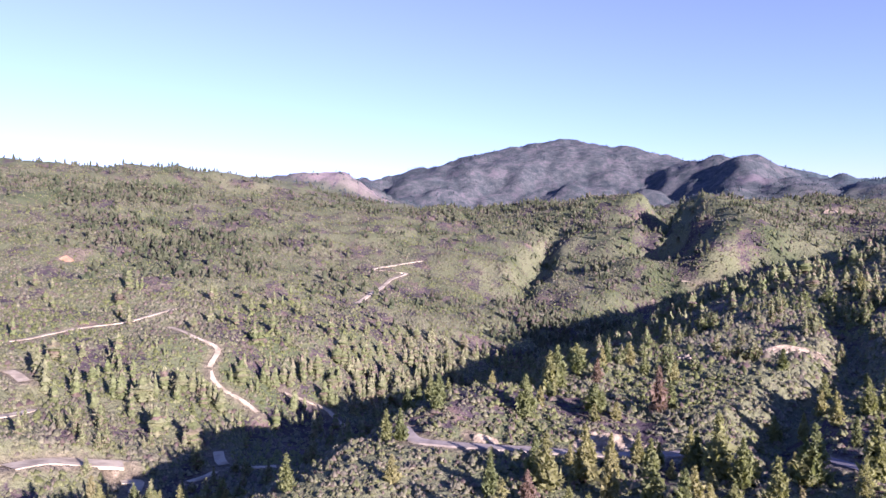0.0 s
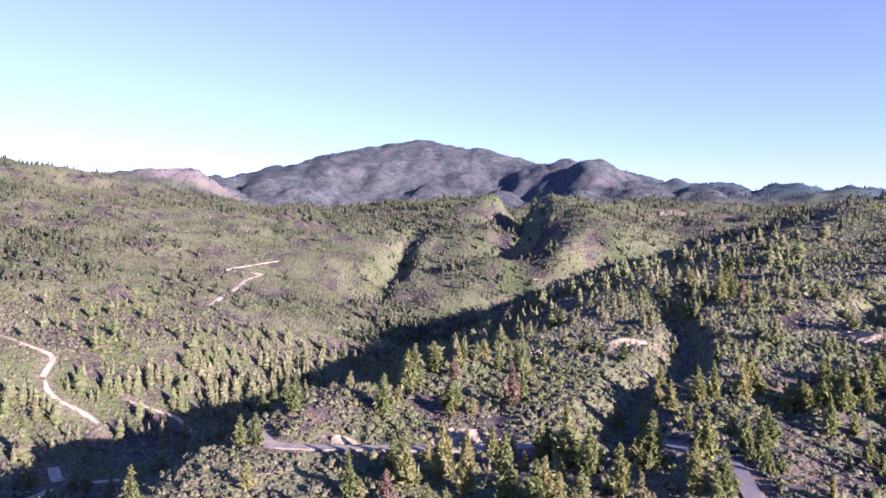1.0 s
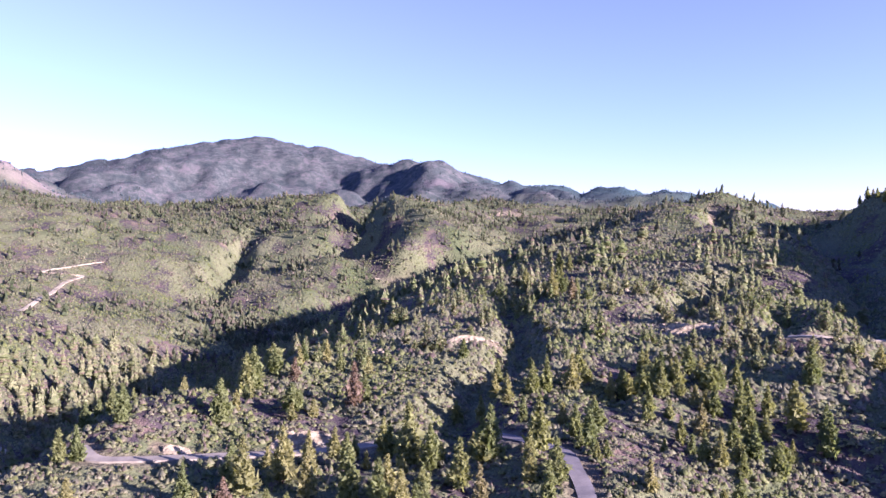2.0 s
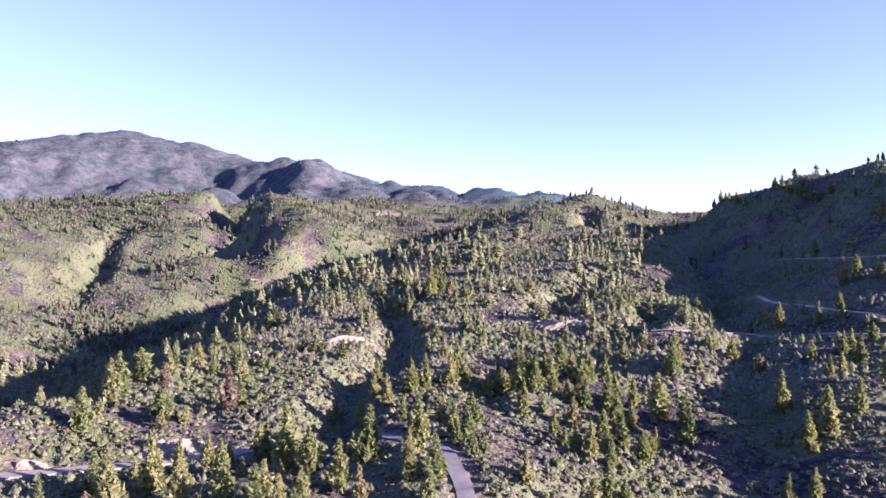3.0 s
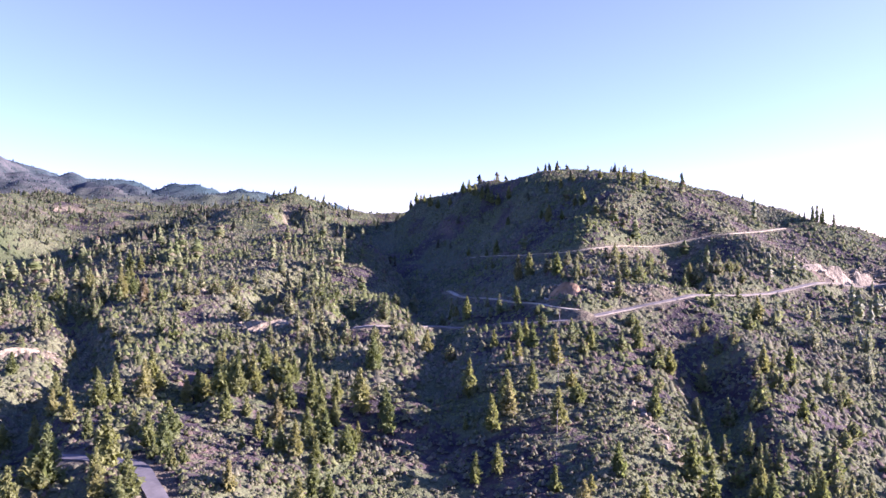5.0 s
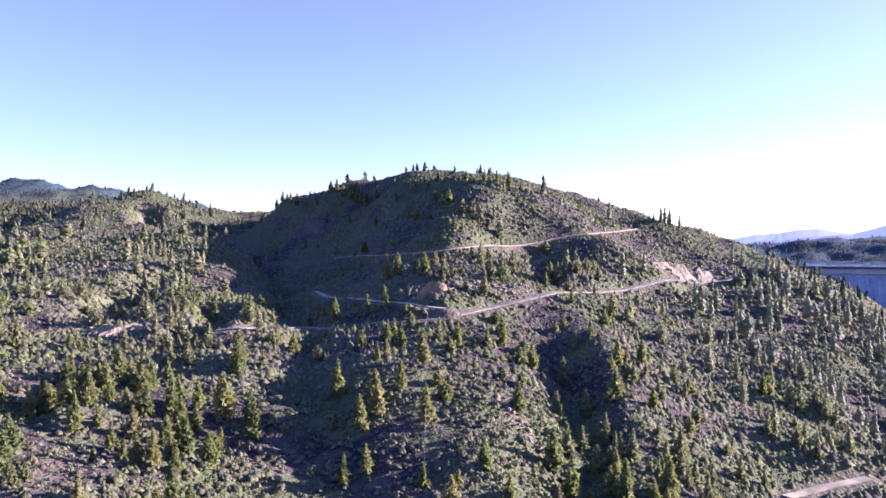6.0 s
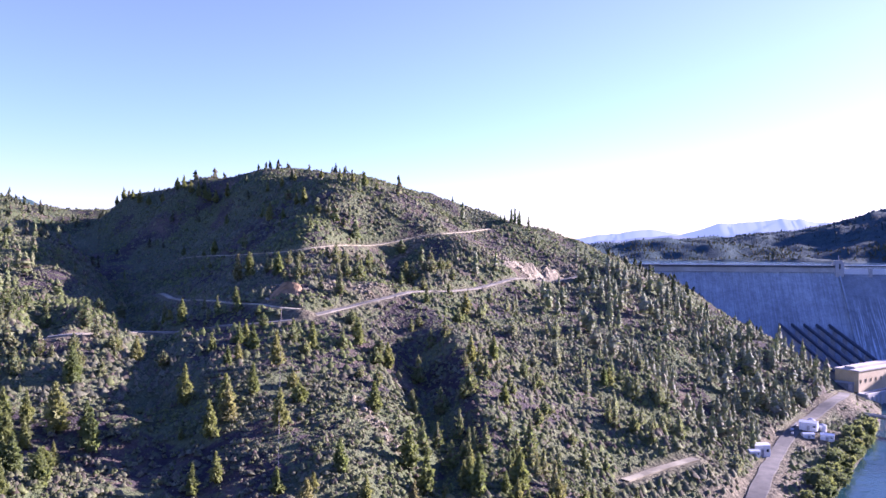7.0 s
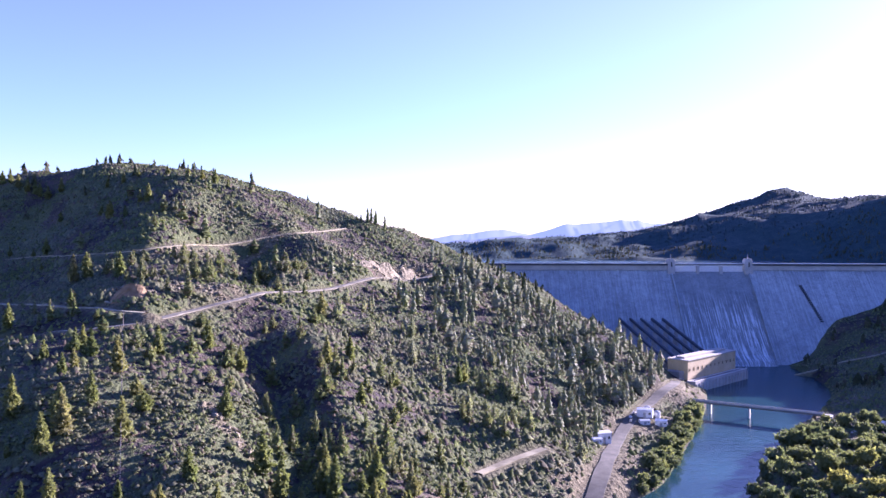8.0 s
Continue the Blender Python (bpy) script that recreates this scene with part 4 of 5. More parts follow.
def icosa():
    g = (1 + 5 ** 0.5) / 2
    v = np.array([(-1, g, 0), (1, g, 0), (-1, -g, 0), (1, -g, 0), (0, -1, g), (0, 1, g), (0, -1, -g), (0, 1, -g), (g, 0, -1), (g, 0, 1), (-g, 0, -1), (-g, 0, 1)], float)
    f = np.array([(0, 11, 5), (0, 5, 1), (0, 1, 7), (0, 7, 10), (0, 10, 11), (1, 5, 9), (5, 11, 4), (11, 10, 2), (10, 7, 6), (7, 1, 8),
                  (3, 9, 4), (3, 4, 2), (3, 2, 6), (3, 6, 8), (3, 8, 9), (4, 9, 5), (2, 4, 11), (6, 2, 10), (8, 6, 7), (9, 8, 1)])
    return v / np.linalg.norm(v[0]), f


ICO_V, ICO_F = icosa()


def scatter(tv, tf, pos, size, jitter, sink=0.0):
    """Many turned, scaled and roughened copies of a small form, as one block of vertices and triangles."""
    n, k = len(pos), len(tv)
    a = rng.uniform(0, 2 * np.pi, n)
    c, s = np.cos(a)[:, None], np.sin(a)[:, None]
    v = np.empty((n, k, 3))
    v[..., 0] = tv[None, :, 0] * c - tv[None, :, 1] * s
    v[..., 1] = tv[None, :, 0] * s + tv[None, :, 1] * c
    v[..., 2] = tv[None, :, 2]
    v += rng.normal(0, jitter, v.shape)
    v *= size[:, None, :]
    v += pos[:, None, :]
    v[..., 2] -= sink * size[:, None, 2]
    f = tf[None] + (np.arange(n) * k)[:, None, None]
    return v.reshape(-1, 3), f.reshape(-1, 3)


def merged(blocks):
    vs, fs, o = [], [], 0
    for v, f in blocks:
        vs.append(v)
        fs.append(f + o)
        o += len(v)
    return np.concatenate(vs), np.concatenate(fs)


def trunk_form(height, radius, sides, lean):
    a = np.arange(sides) * 2 * np.pi / sides
    rings = []
    for z, r, o in ((-1.0, radius * 1.3, 0), (height * 0.35, radius * 0.8, lean * 0.3), (height * 0.97, radius * 0.1, lean)):
        rings.append(np.column_stack([np.cos(a) * r + o, np.sin(a) * r, np.full(sides, z)]))
    f = []
    for k in range(2):
        for i in range(sides):
            j = (i + 1) % sides
            f += [(k * sides + i, k * sides + j, (k + 1) * sides + j), (k * sides + i, (k + 1) * sides + j, (k + 1) * sides + i)]
    return np.concatenate(rings), np.array(f)


def crown_form(r, height, start, spread, whorls, arms, style, lean=0.0, tufts=3, blades=4):
    """Tufts of needles along whorls of drooping limbs, each tuft a few small blades, round a denser inner part.
    style: how the width goes from the lowest limb (0) to the tip (1)."""
    pos, size, out = [], [], []
    for w in range(whorls):
        f = min(max((w + r.uniform(-0.35, 0.35)) / whorls, 0), 1)
        z = height * (start + (1 - start) * f)
        reach = spread * style(f) * r.uniform(0.75, 1.2)
        n = max(3, int(arms * (0.45 + 0.7 * style(f))))
        turn = r.uniform(0, 6.28)
        for i in range(n):
            if r.random() < 0.12:
                continue
            a = turn + 6.28 * i / n + r.uniform(-0.3, 0.3)
            rr = reach * r.uniform(0.55, 1.15)
            for k in range(tufts):
                g = (k + 0.7) / tufts
                pos.append((math.cos(a) * rr * g + lean * f + r.normal(0, 0.12), math.sin(a) * rr * g + r.normal(0, 0.12), z - rr * 0.16 * g + r.uniform(-0.3, 0.4)))
                size.append(max(0.5, 0.36 * rr) * r.uniform(0.8, 1.3))
                out.append((math.cos(a), math.sin(a), 0.5))
    for k in range(3):
        pos.append((lean, 0, height * (0.93 + 0.03 * k)))
        size.append(0.4)
        out.append((0, 0, 1.0))
    pos, size, out = (np.repeat(np.array(c, float), blades, 0) for c in (pos, size, out))
    n = len(pos)
    d1 = r.normal(0, 1, (n, 3)) + out * 0.9
    d1 /= np.linalg.norm(d1, axis=1)[:, None]
    d2 = np.cross(d1, r.normal(0, 1, (n, 3)))
    d2 /= np.linalg.norm(d2, axis=1)[:, None]
    at = pos + r.normal(0, 0.3, (n, 3)) * size[:, None]
    s = size[:, None] * r.uniform(0.7, 1.3, (n, 1))
    v = np.stack([at - d1 * s * 0.7 - d2 * s * 0.45, at - d1 * s * 0.5 + d2 * s * 0.5, at + d1 * s], 1)
    return v.reshape(-1, 3), np.arange(n * 3).reshape(-1, 3)


def cone_style(f):
    return (1 - f) ** 0.68 * (0.7 + 0.3 * min(1, f * 5)) + 0.05


def round_style(f):
    return max(0.15, math.sin(math.pi * min(1, 0.22 + 0.75 * f))) * 0.95


def column_style(f):
    return 0.55 * (1 - f ** 2.2) + 0.1


def tier_form(r, height, spread, tiers, sides, style, start):
    """A solid ragged crown of overlapping drooping tiers."""
    v, f = [], []
    for t in range(tiers):
        u = t / tiers
        z0 = height * (start + (1 - start) * u * 0.92)
        z1 = min(height, z0 + height * (1 - start) * 1.9 / tiers)
        rad = spread * style(u)
        o = len(v)
        turn = r.uniform(0, 6.28)
        for i in range(sides):
            a = turn + 6.283 * i / sides
            k = rad * r.uniform(0.62, 1.22)
            v.append((math.cos(a) * k, math.sin(a) * k, z0 + r.uniform(-0.35, 0.35) * height / tiers))
        v.append((r.normal(0, 0.04) * spread, r.normal(0, 0.04) * spread, z1))
        for i in range(sides):
            f.append((o + i, o + (i + 1) % sides, o + sides))
    return np.array(v), np.array(f)


# -- where plants may grow --
def tree_cover(x, y):
    d = np.full(len(x), 0.0)
    for i in range(0, len(x), 20000):
        s = slice(i, i + 20000)
        q = (x[s, None] - WOODS[None, :, 0]) ** 2 + (y[s, None] - WOODS[None, :, 1]) ** 2
        w = 1 / (q + 900.0) ** 2.1
        d[s] = (w @ WOODS[:, 2]) / w.sum(1)
    return d


def valley_place(x, y):
    return x * math.cos(VA) - y * math.sin(VA), x * math.sin(VA) + y * math.cos(VA)


def grows(x, y, h, bare, clear, margin=0.35):
    l, d = valley_place(x, y)
    ok = (bare < margin) & ((clear < 0.45) | ((margin > 0.4) & (rng.random(len(x)) < 0.32))) & (h > 1.5)
    ok &= ~((d > 1275) & (h < 139.5) & (l > -500))
    ok &= ~((d > 930) & (d < 1280) & (l > 270) & (l < 470) & (h < 60))
    ok &= ~((d > 1120) & (d < 1290) & (l > -20) & (l < 920) & (h < CREST) & (d > bow_np(l) - 8 - np.maximum(0, CREST - 8 - h) * SLOPE))
    if margin < 0.4:
        ok &= ~((d > 430) & (d < 900) & (h < 15) & (l > 100))
    return ok


def bow_np(l):
    return AXIS + 26.0 * (1 - ((l - 448) / 470.0) ** 2) - 14


def sample(n, r0, r1, a0=-35.0, a1=122.0):
    a = np.radians(rng.uniform(a0, a1, n))
    r = np.sqrt(rng.uniform(r0 * r0, r1 * r1, n))
    return r * np.sin(a), r * np.cos(a)


def plant_trees(r0, r1, per_1000, scale):
    area = math.radians(157) / 2 * (r1 * r1 - r0 * r0)
    n = int(area / 1000 * per_1000)
    x, y = sample(n, r0, r1)
    dens = tree_cover(x, y) * scale
    clump = fractal(x, y, 70 if r1 <= 1000 else 130, 41, 4)
    thin = np.clip((clump - 0.34) * 5.2, 0.04, 2.4) if r1 > 1000 else np.clip((clump - 0.22) * 3.4, 0.15, 1.8)
    dens = dens * thin
    ok = rng.random(n) * per_1000 < dens
    x, y = x[ok], y[ok]
    h, bare = shaped_land(x, y)
    ok = grows(x, y, h, bare, clearings(x, y))
    return x[ok], y[ok], h[ok]


# near pines, one thing each: those that stand out by place and height, then others between them
RIDGE_PINES = [(198, 665, 16), (102, 469, 14), (120, 490, 9), (67, 438, 26), (62, 435, 24), (42, 377, 23), (117, 469, 15), (180, 611, 16), (3, 430, 12), (-19, 343, 15),
               (19, 295, 18), (41, 296, 25), (69, 307, 14), (92, 445, 16), (86, 310, 17), (114, 397, 25), (113, 306, 28), (122, 273, 22), (108, 318, 20), (152, 269, 16), (156, 255, 18), (148, 262, 14)]
FLANK_PINES = [(192, 297, 17), (183, 280, 9), (184, 271, 8), (190, 270, 8), (192, 380, 14), (187, 357, 17), (218, 368, 20), (228, 405, 11), (232, 364, 22), (252, 355, 16),
               (280, 346, 22), (286, 340, 18), (307, 354, 18), (291, 291, 19), (297, 286, 16), (316, 285, 26), (313, 262, 24), (322, 272, 18), (364, 317, 22), (371, 322, 18), (241, 257, 19), (249, 292, 14), (424, 319, 17)]
KNOLL_PINES = [(360, 647, 24), (352, 585, 26), (358, 592, 18), (440, 715, 22), (446, 705, 18), (350, 549, 22), (362, 560, 18), (372, 600, 18), (384, 612, 16), (398, 650, 17), (420, 680, 16)]
GULLY_PINES = [(371, 248, 23), (344, 232, 6), (340, 213, 21), (361, 216, 21), (376, 208, 19), (436, 271, 14), (411, 245, 12), (420, 243, 12), (443, 245, 16), (460, 260, 15),
               (499, 336, 18), (518, 360, 11), (312, 192, 15), (304, 199, 15), (454, 262, 15), (445, 250, 10), (464, 213, 19), (499, 194, 20), (534, 311, 14), (523, 368, 10)]
HILL_PINES = [(840, 563, 13), (766, 487, 9), (772, 477, 19), (709, 443, 7), (711, 453, 6), (692, 456, 5), (611, 354, 25), (616, 345, 23), (602, 309, 22), (789, 416, 21), (820, 442, 11),
              (782, 395, 13), (803, 379, 22), (813, 394, 14), (706, 224, 24), (693, 223, 26), (868, 518, 13), (482, 86, 14), (623, 25, 15), (617, 29, 16), (637, 148, 21), (542, 105, 18), (521, 117, 19), (492, 169, 19)]
CREST_PINES = [(1003, 790, 15), (996, 772, 18), (990, 752, 15), (984, 735, 20), (978, 715, 16), (968, 684, 15), (962, 655, 20), (956, 640, 21), (952, 626, 18), (947, 610, 20), (941, 596, 22),
               (938, 588, 20), (934, 575, 18), (926, 552, 20), (905, 480, 12), (897, 455, 15), (888, 432, 10), (880, 392, 12), (878, 366, 15), (882, 350, 12), (884, 335, 18), (890, 322, 10)]
MARKED = np.array(RIDGE_PINES + FLANK_PINES + KNOLL_PINES + GULLY_PINES + HILL_PINES + CREST_PINES, float)
kinds = []
pr = np.random.default_rng(3)
KIND_HEIGHT = (19, 16, 22, 14, 18, 11)
for height, start, spread, whorls, arms, style in ((19, 0.08, 4.2, 20, 8, cone_style), (16, 0.05, 4.0, 18, 8, cone_style), (22, 0.12, 4.5, 22, 8, cone_style),
                                                   (14, 0.16, 4.3, 14, 8, round_style), (18, 0.12, 5.4, 18, 8, column_style), (11, 0.04, 3.0, 15, 7, cone_style)):
    lean = pr.uniform(-0.6, 0.6)
    cv, cf = crown_form(pr, height, start, spread, int(whorls * 1.3), arms, style, lean)
    cv, cf = merged([(cv, cf), tier_form(pr, height * 0.95, spread * 0.62, 14, 10, style, start)])
    tv, tf = trunk_form(height, 0.028 * height * 0.6, 7, lean)
    kinds.append((mesh_np("crown", cv, cf, MAT["pine"]), mesh_np("trunk", tv, tf, MAT["bark"])))
PINE_LABEL = ("olive green conical pine on the brushy slope", "short dense olive pine on the brushy slope", "tall olive green pine with bare lower trunk",
              "broad round-topped grey pine on dry ground", "slender columnar pine on the hillside", "young pointed pine among the shrubs")


def stand_pine(x, y, z, k, sz):
    tree = tagged(new("pine_tree"), PINE_LABEL[k], "tree", "pines on the near slopes")
    for nm, me in zip(("crown", "trunk"), kinds[k]):
        ob = new(nm, me)
        ob.parent = tree
    tree.matrix_world = pose(x, y, z - 0.3, 0, 0, rng.uniform(0, 360)) @ Matrix.Diagonal((sz * rng.uniform(0.88, 1.12), sz * rng.uniform(0.88, 1.12), sz, 1))


mz, _ = shaped_land(MARKED[:, 0], MARKED[:, 1])
for (x, y, tall), z in zip(MARKED, mz):
    k = 5 if tall < 12 else int(rng.choice((0, 1, 4))) if tall < 19 else int(rng.choice((0, 2, 2, 4)))
    stand_pine(x, y, z, k, tall / KIND_HEIGHT[k])
tx, ty, th = plant_trees(235, 1000, 14.0, 0.60)
away = np.full(len(tx), 1e9)
for x, y, tall in MARKED:
    away = np.minimum(away, np.hypot(tx - x, ty - y))
# the hill's shaded flank and the gully keep to their few marked pines
open_flank = ((tx > 560) & (ty > 0.44 * tx + 60) & (ty < 0.72 * tx + 40)) | ((tx > 290) & (tx < 470) & (ty > 0.52 * tx + 20) & (ty < 0.62 * tx + 60))
keep = (away > 6.0) & ~(open_flank & (rng.random(len(tx)) < 0.92))
tx, ty, th = tx[keep], ty[keep], th[keep]
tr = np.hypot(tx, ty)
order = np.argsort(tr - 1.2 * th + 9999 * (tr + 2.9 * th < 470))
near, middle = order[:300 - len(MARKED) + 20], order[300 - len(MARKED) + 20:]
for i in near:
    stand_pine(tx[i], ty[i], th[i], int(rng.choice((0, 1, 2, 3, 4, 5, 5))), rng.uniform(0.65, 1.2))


def stuff(name, blocks, material, label, category, smooth=False):
    v, f = merged(blocks)
    tagged(new(name, mesh_np(name, v, f, material, smooth)), label, category, kind="stuff")


# middle woods: fuller small trees
blocks, pale = [], []
mr = np.random.default_rng(5)
forms = []
for style, spread, start in ((cone_style, 0.20, 0.05), (cone_style, 0.165, 0.06), (round_style, 0.24, 0.10), (column_style, 0.22, 0.06)):
    forms.append(tier_form(mr, 12.0, spread * 12, 10, 8, style, start))
full = []
for style, spread, start, tall in ((cone_style, 4.1, 0.06, 16), (column_style, 4.4, 0.08, 14), (round_style, 3.9, 0.12, 11)):
    full.append(merged([crown_form(mr, tall, start, spread, 15, 6, style, 0.0, 2, 3), tier_form(mr, tall * 0.96, spread * 0.68, 10, 8, style, start)]))
second, middle = middle[:600], middle[600:]
pick = rng.integers(0, 3, len(second))
for k, (fv, ff) in enumerate(full):
    m = second[pick == k]
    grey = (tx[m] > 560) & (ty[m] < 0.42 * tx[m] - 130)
    hgt = rng.uniform(0.6, 1.35, len(m))
    sz = np.column_stack([hgt * rng.uniform(0.85, 1.15, len(m))] * 2 + [hgt])
    sz[grey] *= (0.95, 0.95, 1.08)
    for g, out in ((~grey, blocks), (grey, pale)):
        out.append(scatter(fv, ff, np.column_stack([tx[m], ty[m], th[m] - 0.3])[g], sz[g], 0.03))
pick = rng.integers(0, 4, len(middle))
for k, (fv, ff) in enumerate(forms):
    m = middle[pick == k]
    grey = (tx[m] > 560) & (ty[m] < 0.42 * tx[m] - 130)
    hgt = 0.75 + 1.4 * rng.uniform(0, 1, len(m)) ** 1.2
    sz = np.column_stack([hgt * rng.uniform(0.95, 1.4, len(m))] * 2 + [hgt])
    sz[grey] *= (0.95, 0.95, 1.08)
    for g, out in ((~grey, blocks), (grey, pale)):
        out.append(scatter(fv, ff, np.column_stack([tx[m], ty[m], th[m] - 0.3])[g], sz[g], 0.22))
# the tall cluster on the bare shoulder above the dam
shoulder = [(1003, 170, 21), (1008, 166, 23), (1012, 171, 18), (1015, 161, 22), (1020, 164, 16), (1024, 150, 20), (996, 178, 12), (1000, 184, 9)]
sx, sy, sh = (np.array(c, float) for c in zip(*shoulder))
sz0, _ = shaped_land(sx, sy)
blocks.append(scatter(*forms[3], np.column_stack([sx, sy, sz0 - 0.3]), np.column_stack([sh / 13, sh / 13, sh / 12]), 0.2))
stuff("woodland", blocks, MAT["wood_mid"], "scattered olive green pines on the middle slopes", "woodland")
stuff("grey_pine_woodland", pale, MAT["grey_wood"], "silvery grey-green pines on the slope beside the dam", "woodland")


def cone_form(sides, tiers):
    v, f = [], []
    for t in range(tiers):
        z0, z1, r0 = t * 0.8 / tiers, 0.34 + (t + 1) * 0.66 / tiers, 0.20 - 0.11 * t / tiers
        o = len(v)
        for i in range(sides):
            a = 6.283 * (i + 0.5 * t) / sides
            v.append((math.cos(a) * r0, math.sin(a) * r0, z0 + 0.06))
        v.append((0, 0, z1))
        for i in range(sides):
            f.append((o + i, o + (i + 1) % sides, o + sides))
    return np.array(v), np.array(f)


fx, fy, fh = plant_trees(1000, 2700, 16.0, 0.6)
cf3 = cone_form(5, 3)
hgt = (rng.uniform(0, 1, len(fx)) ** 1.5 * 13 + 5.5) * (1 - 0.4 * step01(1500, 2000, fx))
wid = hgt * rng.uniform(0.85, 1.6, len(fx))
stuff("far_forest", [scatter(*cf3, np.column_stack([fx, fy, fh - 0.5]), np.column_stack([wid, wid, hgt]), 0.06)], MAT["forest"], "far slopes dotted with small olive pines", "forest")
gx, gy, gh = plant_trees(2700, 4650, 5.0, 0.42)
hgt = rng.uniform(4, 10, len(gx))
wid = hgt * rng.uniform(1.2, 2.2, len(gx))
stuff("mountain_forest", [scatter(*cone_form(5, 1), np.column_stack([gx, gy, gh - 0.5]), np.column_stack([wid, wid, hgt]), 0.04)], MAT["far_wood"], "thin dark woods on the distant mountain, haze in their tint", "forest")


# shrubs
def plant_shrubs(r0, r1, spacing, lo, hi, form, jitter):
    area = math.radians(157) / 2 * (r1 * r1 - r0 * r0)
    n = int(area / spacing)
    x, y = sample(n, r0, r1)
    cover = 0.6 * fractal(x, y, 45, 61, 3) + 0.4 * fractal(x, y, 15, 63, 2)
    keep = rng.random(n) < np.clip((cover - 0.32) * 5.0, 0.34, 1)
    x, y = x[keep], y[keep]
    h, bare = shaped_land(x, y)
    ok = grows(x, y, h, bare, clearings(x, y), 0.5)
    x, y, h = x[ok], y[ok], h[ok]
    s = (lo + (hi - lo) * 1.5 * rng.uniform(0, 1, len(x)) ** 2.3) * (0.75 + 0.5 * fractal(x, y, 60, 67, 2))
    size = np.column_stack([s * rng.uniform(0.8, 1.3, len(x)), s * rng.uniform(0.8, 1.3, len(x)), s * rng.uniform(0.75, 1.2, len(x))])
    return scatter(*form, np.column_stack([x, y, h]), size, jitter, -0.35)


def dome_form(sides):
    """A low leafy mound, open below."""
    a = np.arange(sides) * 2 * np.pi / sides
    ring = np.column_stack([np.cos(a), np.sin(a), np.full(sides, -0.5)])
    return np.vstack([ring, [(0.1, 0.1, 0.8)]]), np.array([(i, (i + 1) % sides, sides) for i in range(sides)])


MOUND, PEAK = dome_form(5), dome_form(4)


def bush_form(r, lobes):
    """A low bush of several leafy lobes."""
    pos = r.normal(0, 1, (lobes, 3)) * (1, 1, 0.5)
    pos /= np.linalg.norm(pos, axis=1)[:, None]
    pos[:, 2] = np.abs(pos[:, 2])
    dv, df = dome_form(5)
    e = r.uniform(0.40, 0.66, (lobes, 1, 1))
    v = dv[None] * e * (1 + r.normal(0, 0.2, (lobes, 6, 1))) + pos[:, None] * (0.62, 0.62, 0.55)
    return v.reshape(-1, 3), (df[None] + (np.arange(lobes) * 6)[:, None, None]).reshape(-1, 3)


def bushes(r0, r1, spacing, lo, hi, lobes):
    return [plant_shrubs(r0, r1, spacing * 3, lo, hi, bush_form(mr, lobes), 0.07) for _ in range(3)]


stuff("shrubs", bushes(250, 470, 10.0, 0.9, 2.3, 6) + [plant_shrubs(250, 470, 10.0, 0.4, 1.0, PEAK, 0.2), plant_shrubs(470, 660, 6.0, 0.7, 2.2, MOUND, 0.2),
                 plant_shrubs(640, 1000, 9.0, 0.9, 2.5, PEAK, 0.2), plant_shrubs(1000, 1500, 14.0, 0.9, 2.0, PEAK, 0.24), plant_shrubs(1500, 2300, 42.0, 1.2, 2.4, PEAK, 0.24)],
      MAT["shrub"], "grey-green manzanita brush covering the dry slopes", "brush", True)


# ---- river side: broad-leaved trees on both banks ----
def leafy_form(r, height, spread, clumps):
    """Sprays of small leaves on many limb ends round a dense inner crown."""
    pos = r.normal(0, 1, (clumps, 3))
    pos /= np.linalg.norm(pos, axis=1)[:, None]
    out = np.repeat(pos, 9, 0)
    pos *= r.uniform(0.55, 1.0, (clumps, 1))
    pos = pos * (spread, spread, height * 0.44) + (0, 0, height * 0.54)
    size = np.repeat(r.uniform(0.15, 0.30, clumps) * spread, 9)[:, None]
    n = len(out)
    at = np.repeat(pos, 9, 0) + r.normal(0, 0.5, (n, 3)) * size
    d1 = r.normal(0, 1, (n, 3)) + out * 0.4
    d1 /= np.linalg.norm(d1, axis=1)[:, None]
    d2 = np.cross(d1, out + r.normal(0, 0.5, (n, 3)))
    d2 /= np.linalg.norm(d2, axis=1)[:, None]
    v = np.stack([at - d1 * size * 0.6 - d2 * size * 0.5, at - d1 * size * 0.4 + d2 * size * 0.6, at + d1 * size * 0.8], 1).reshape(-1, 3)
    core = ICO_V * (spread * 0.74, spread * 0.74, height * 0.34) * (1 + r.normal(0, 0.12, (12, 1))) + (0, 0, height * 0.5)
    return merged([(v, np.arange(n * 3).reshape(-1, 3)), (core, ICO_F)])


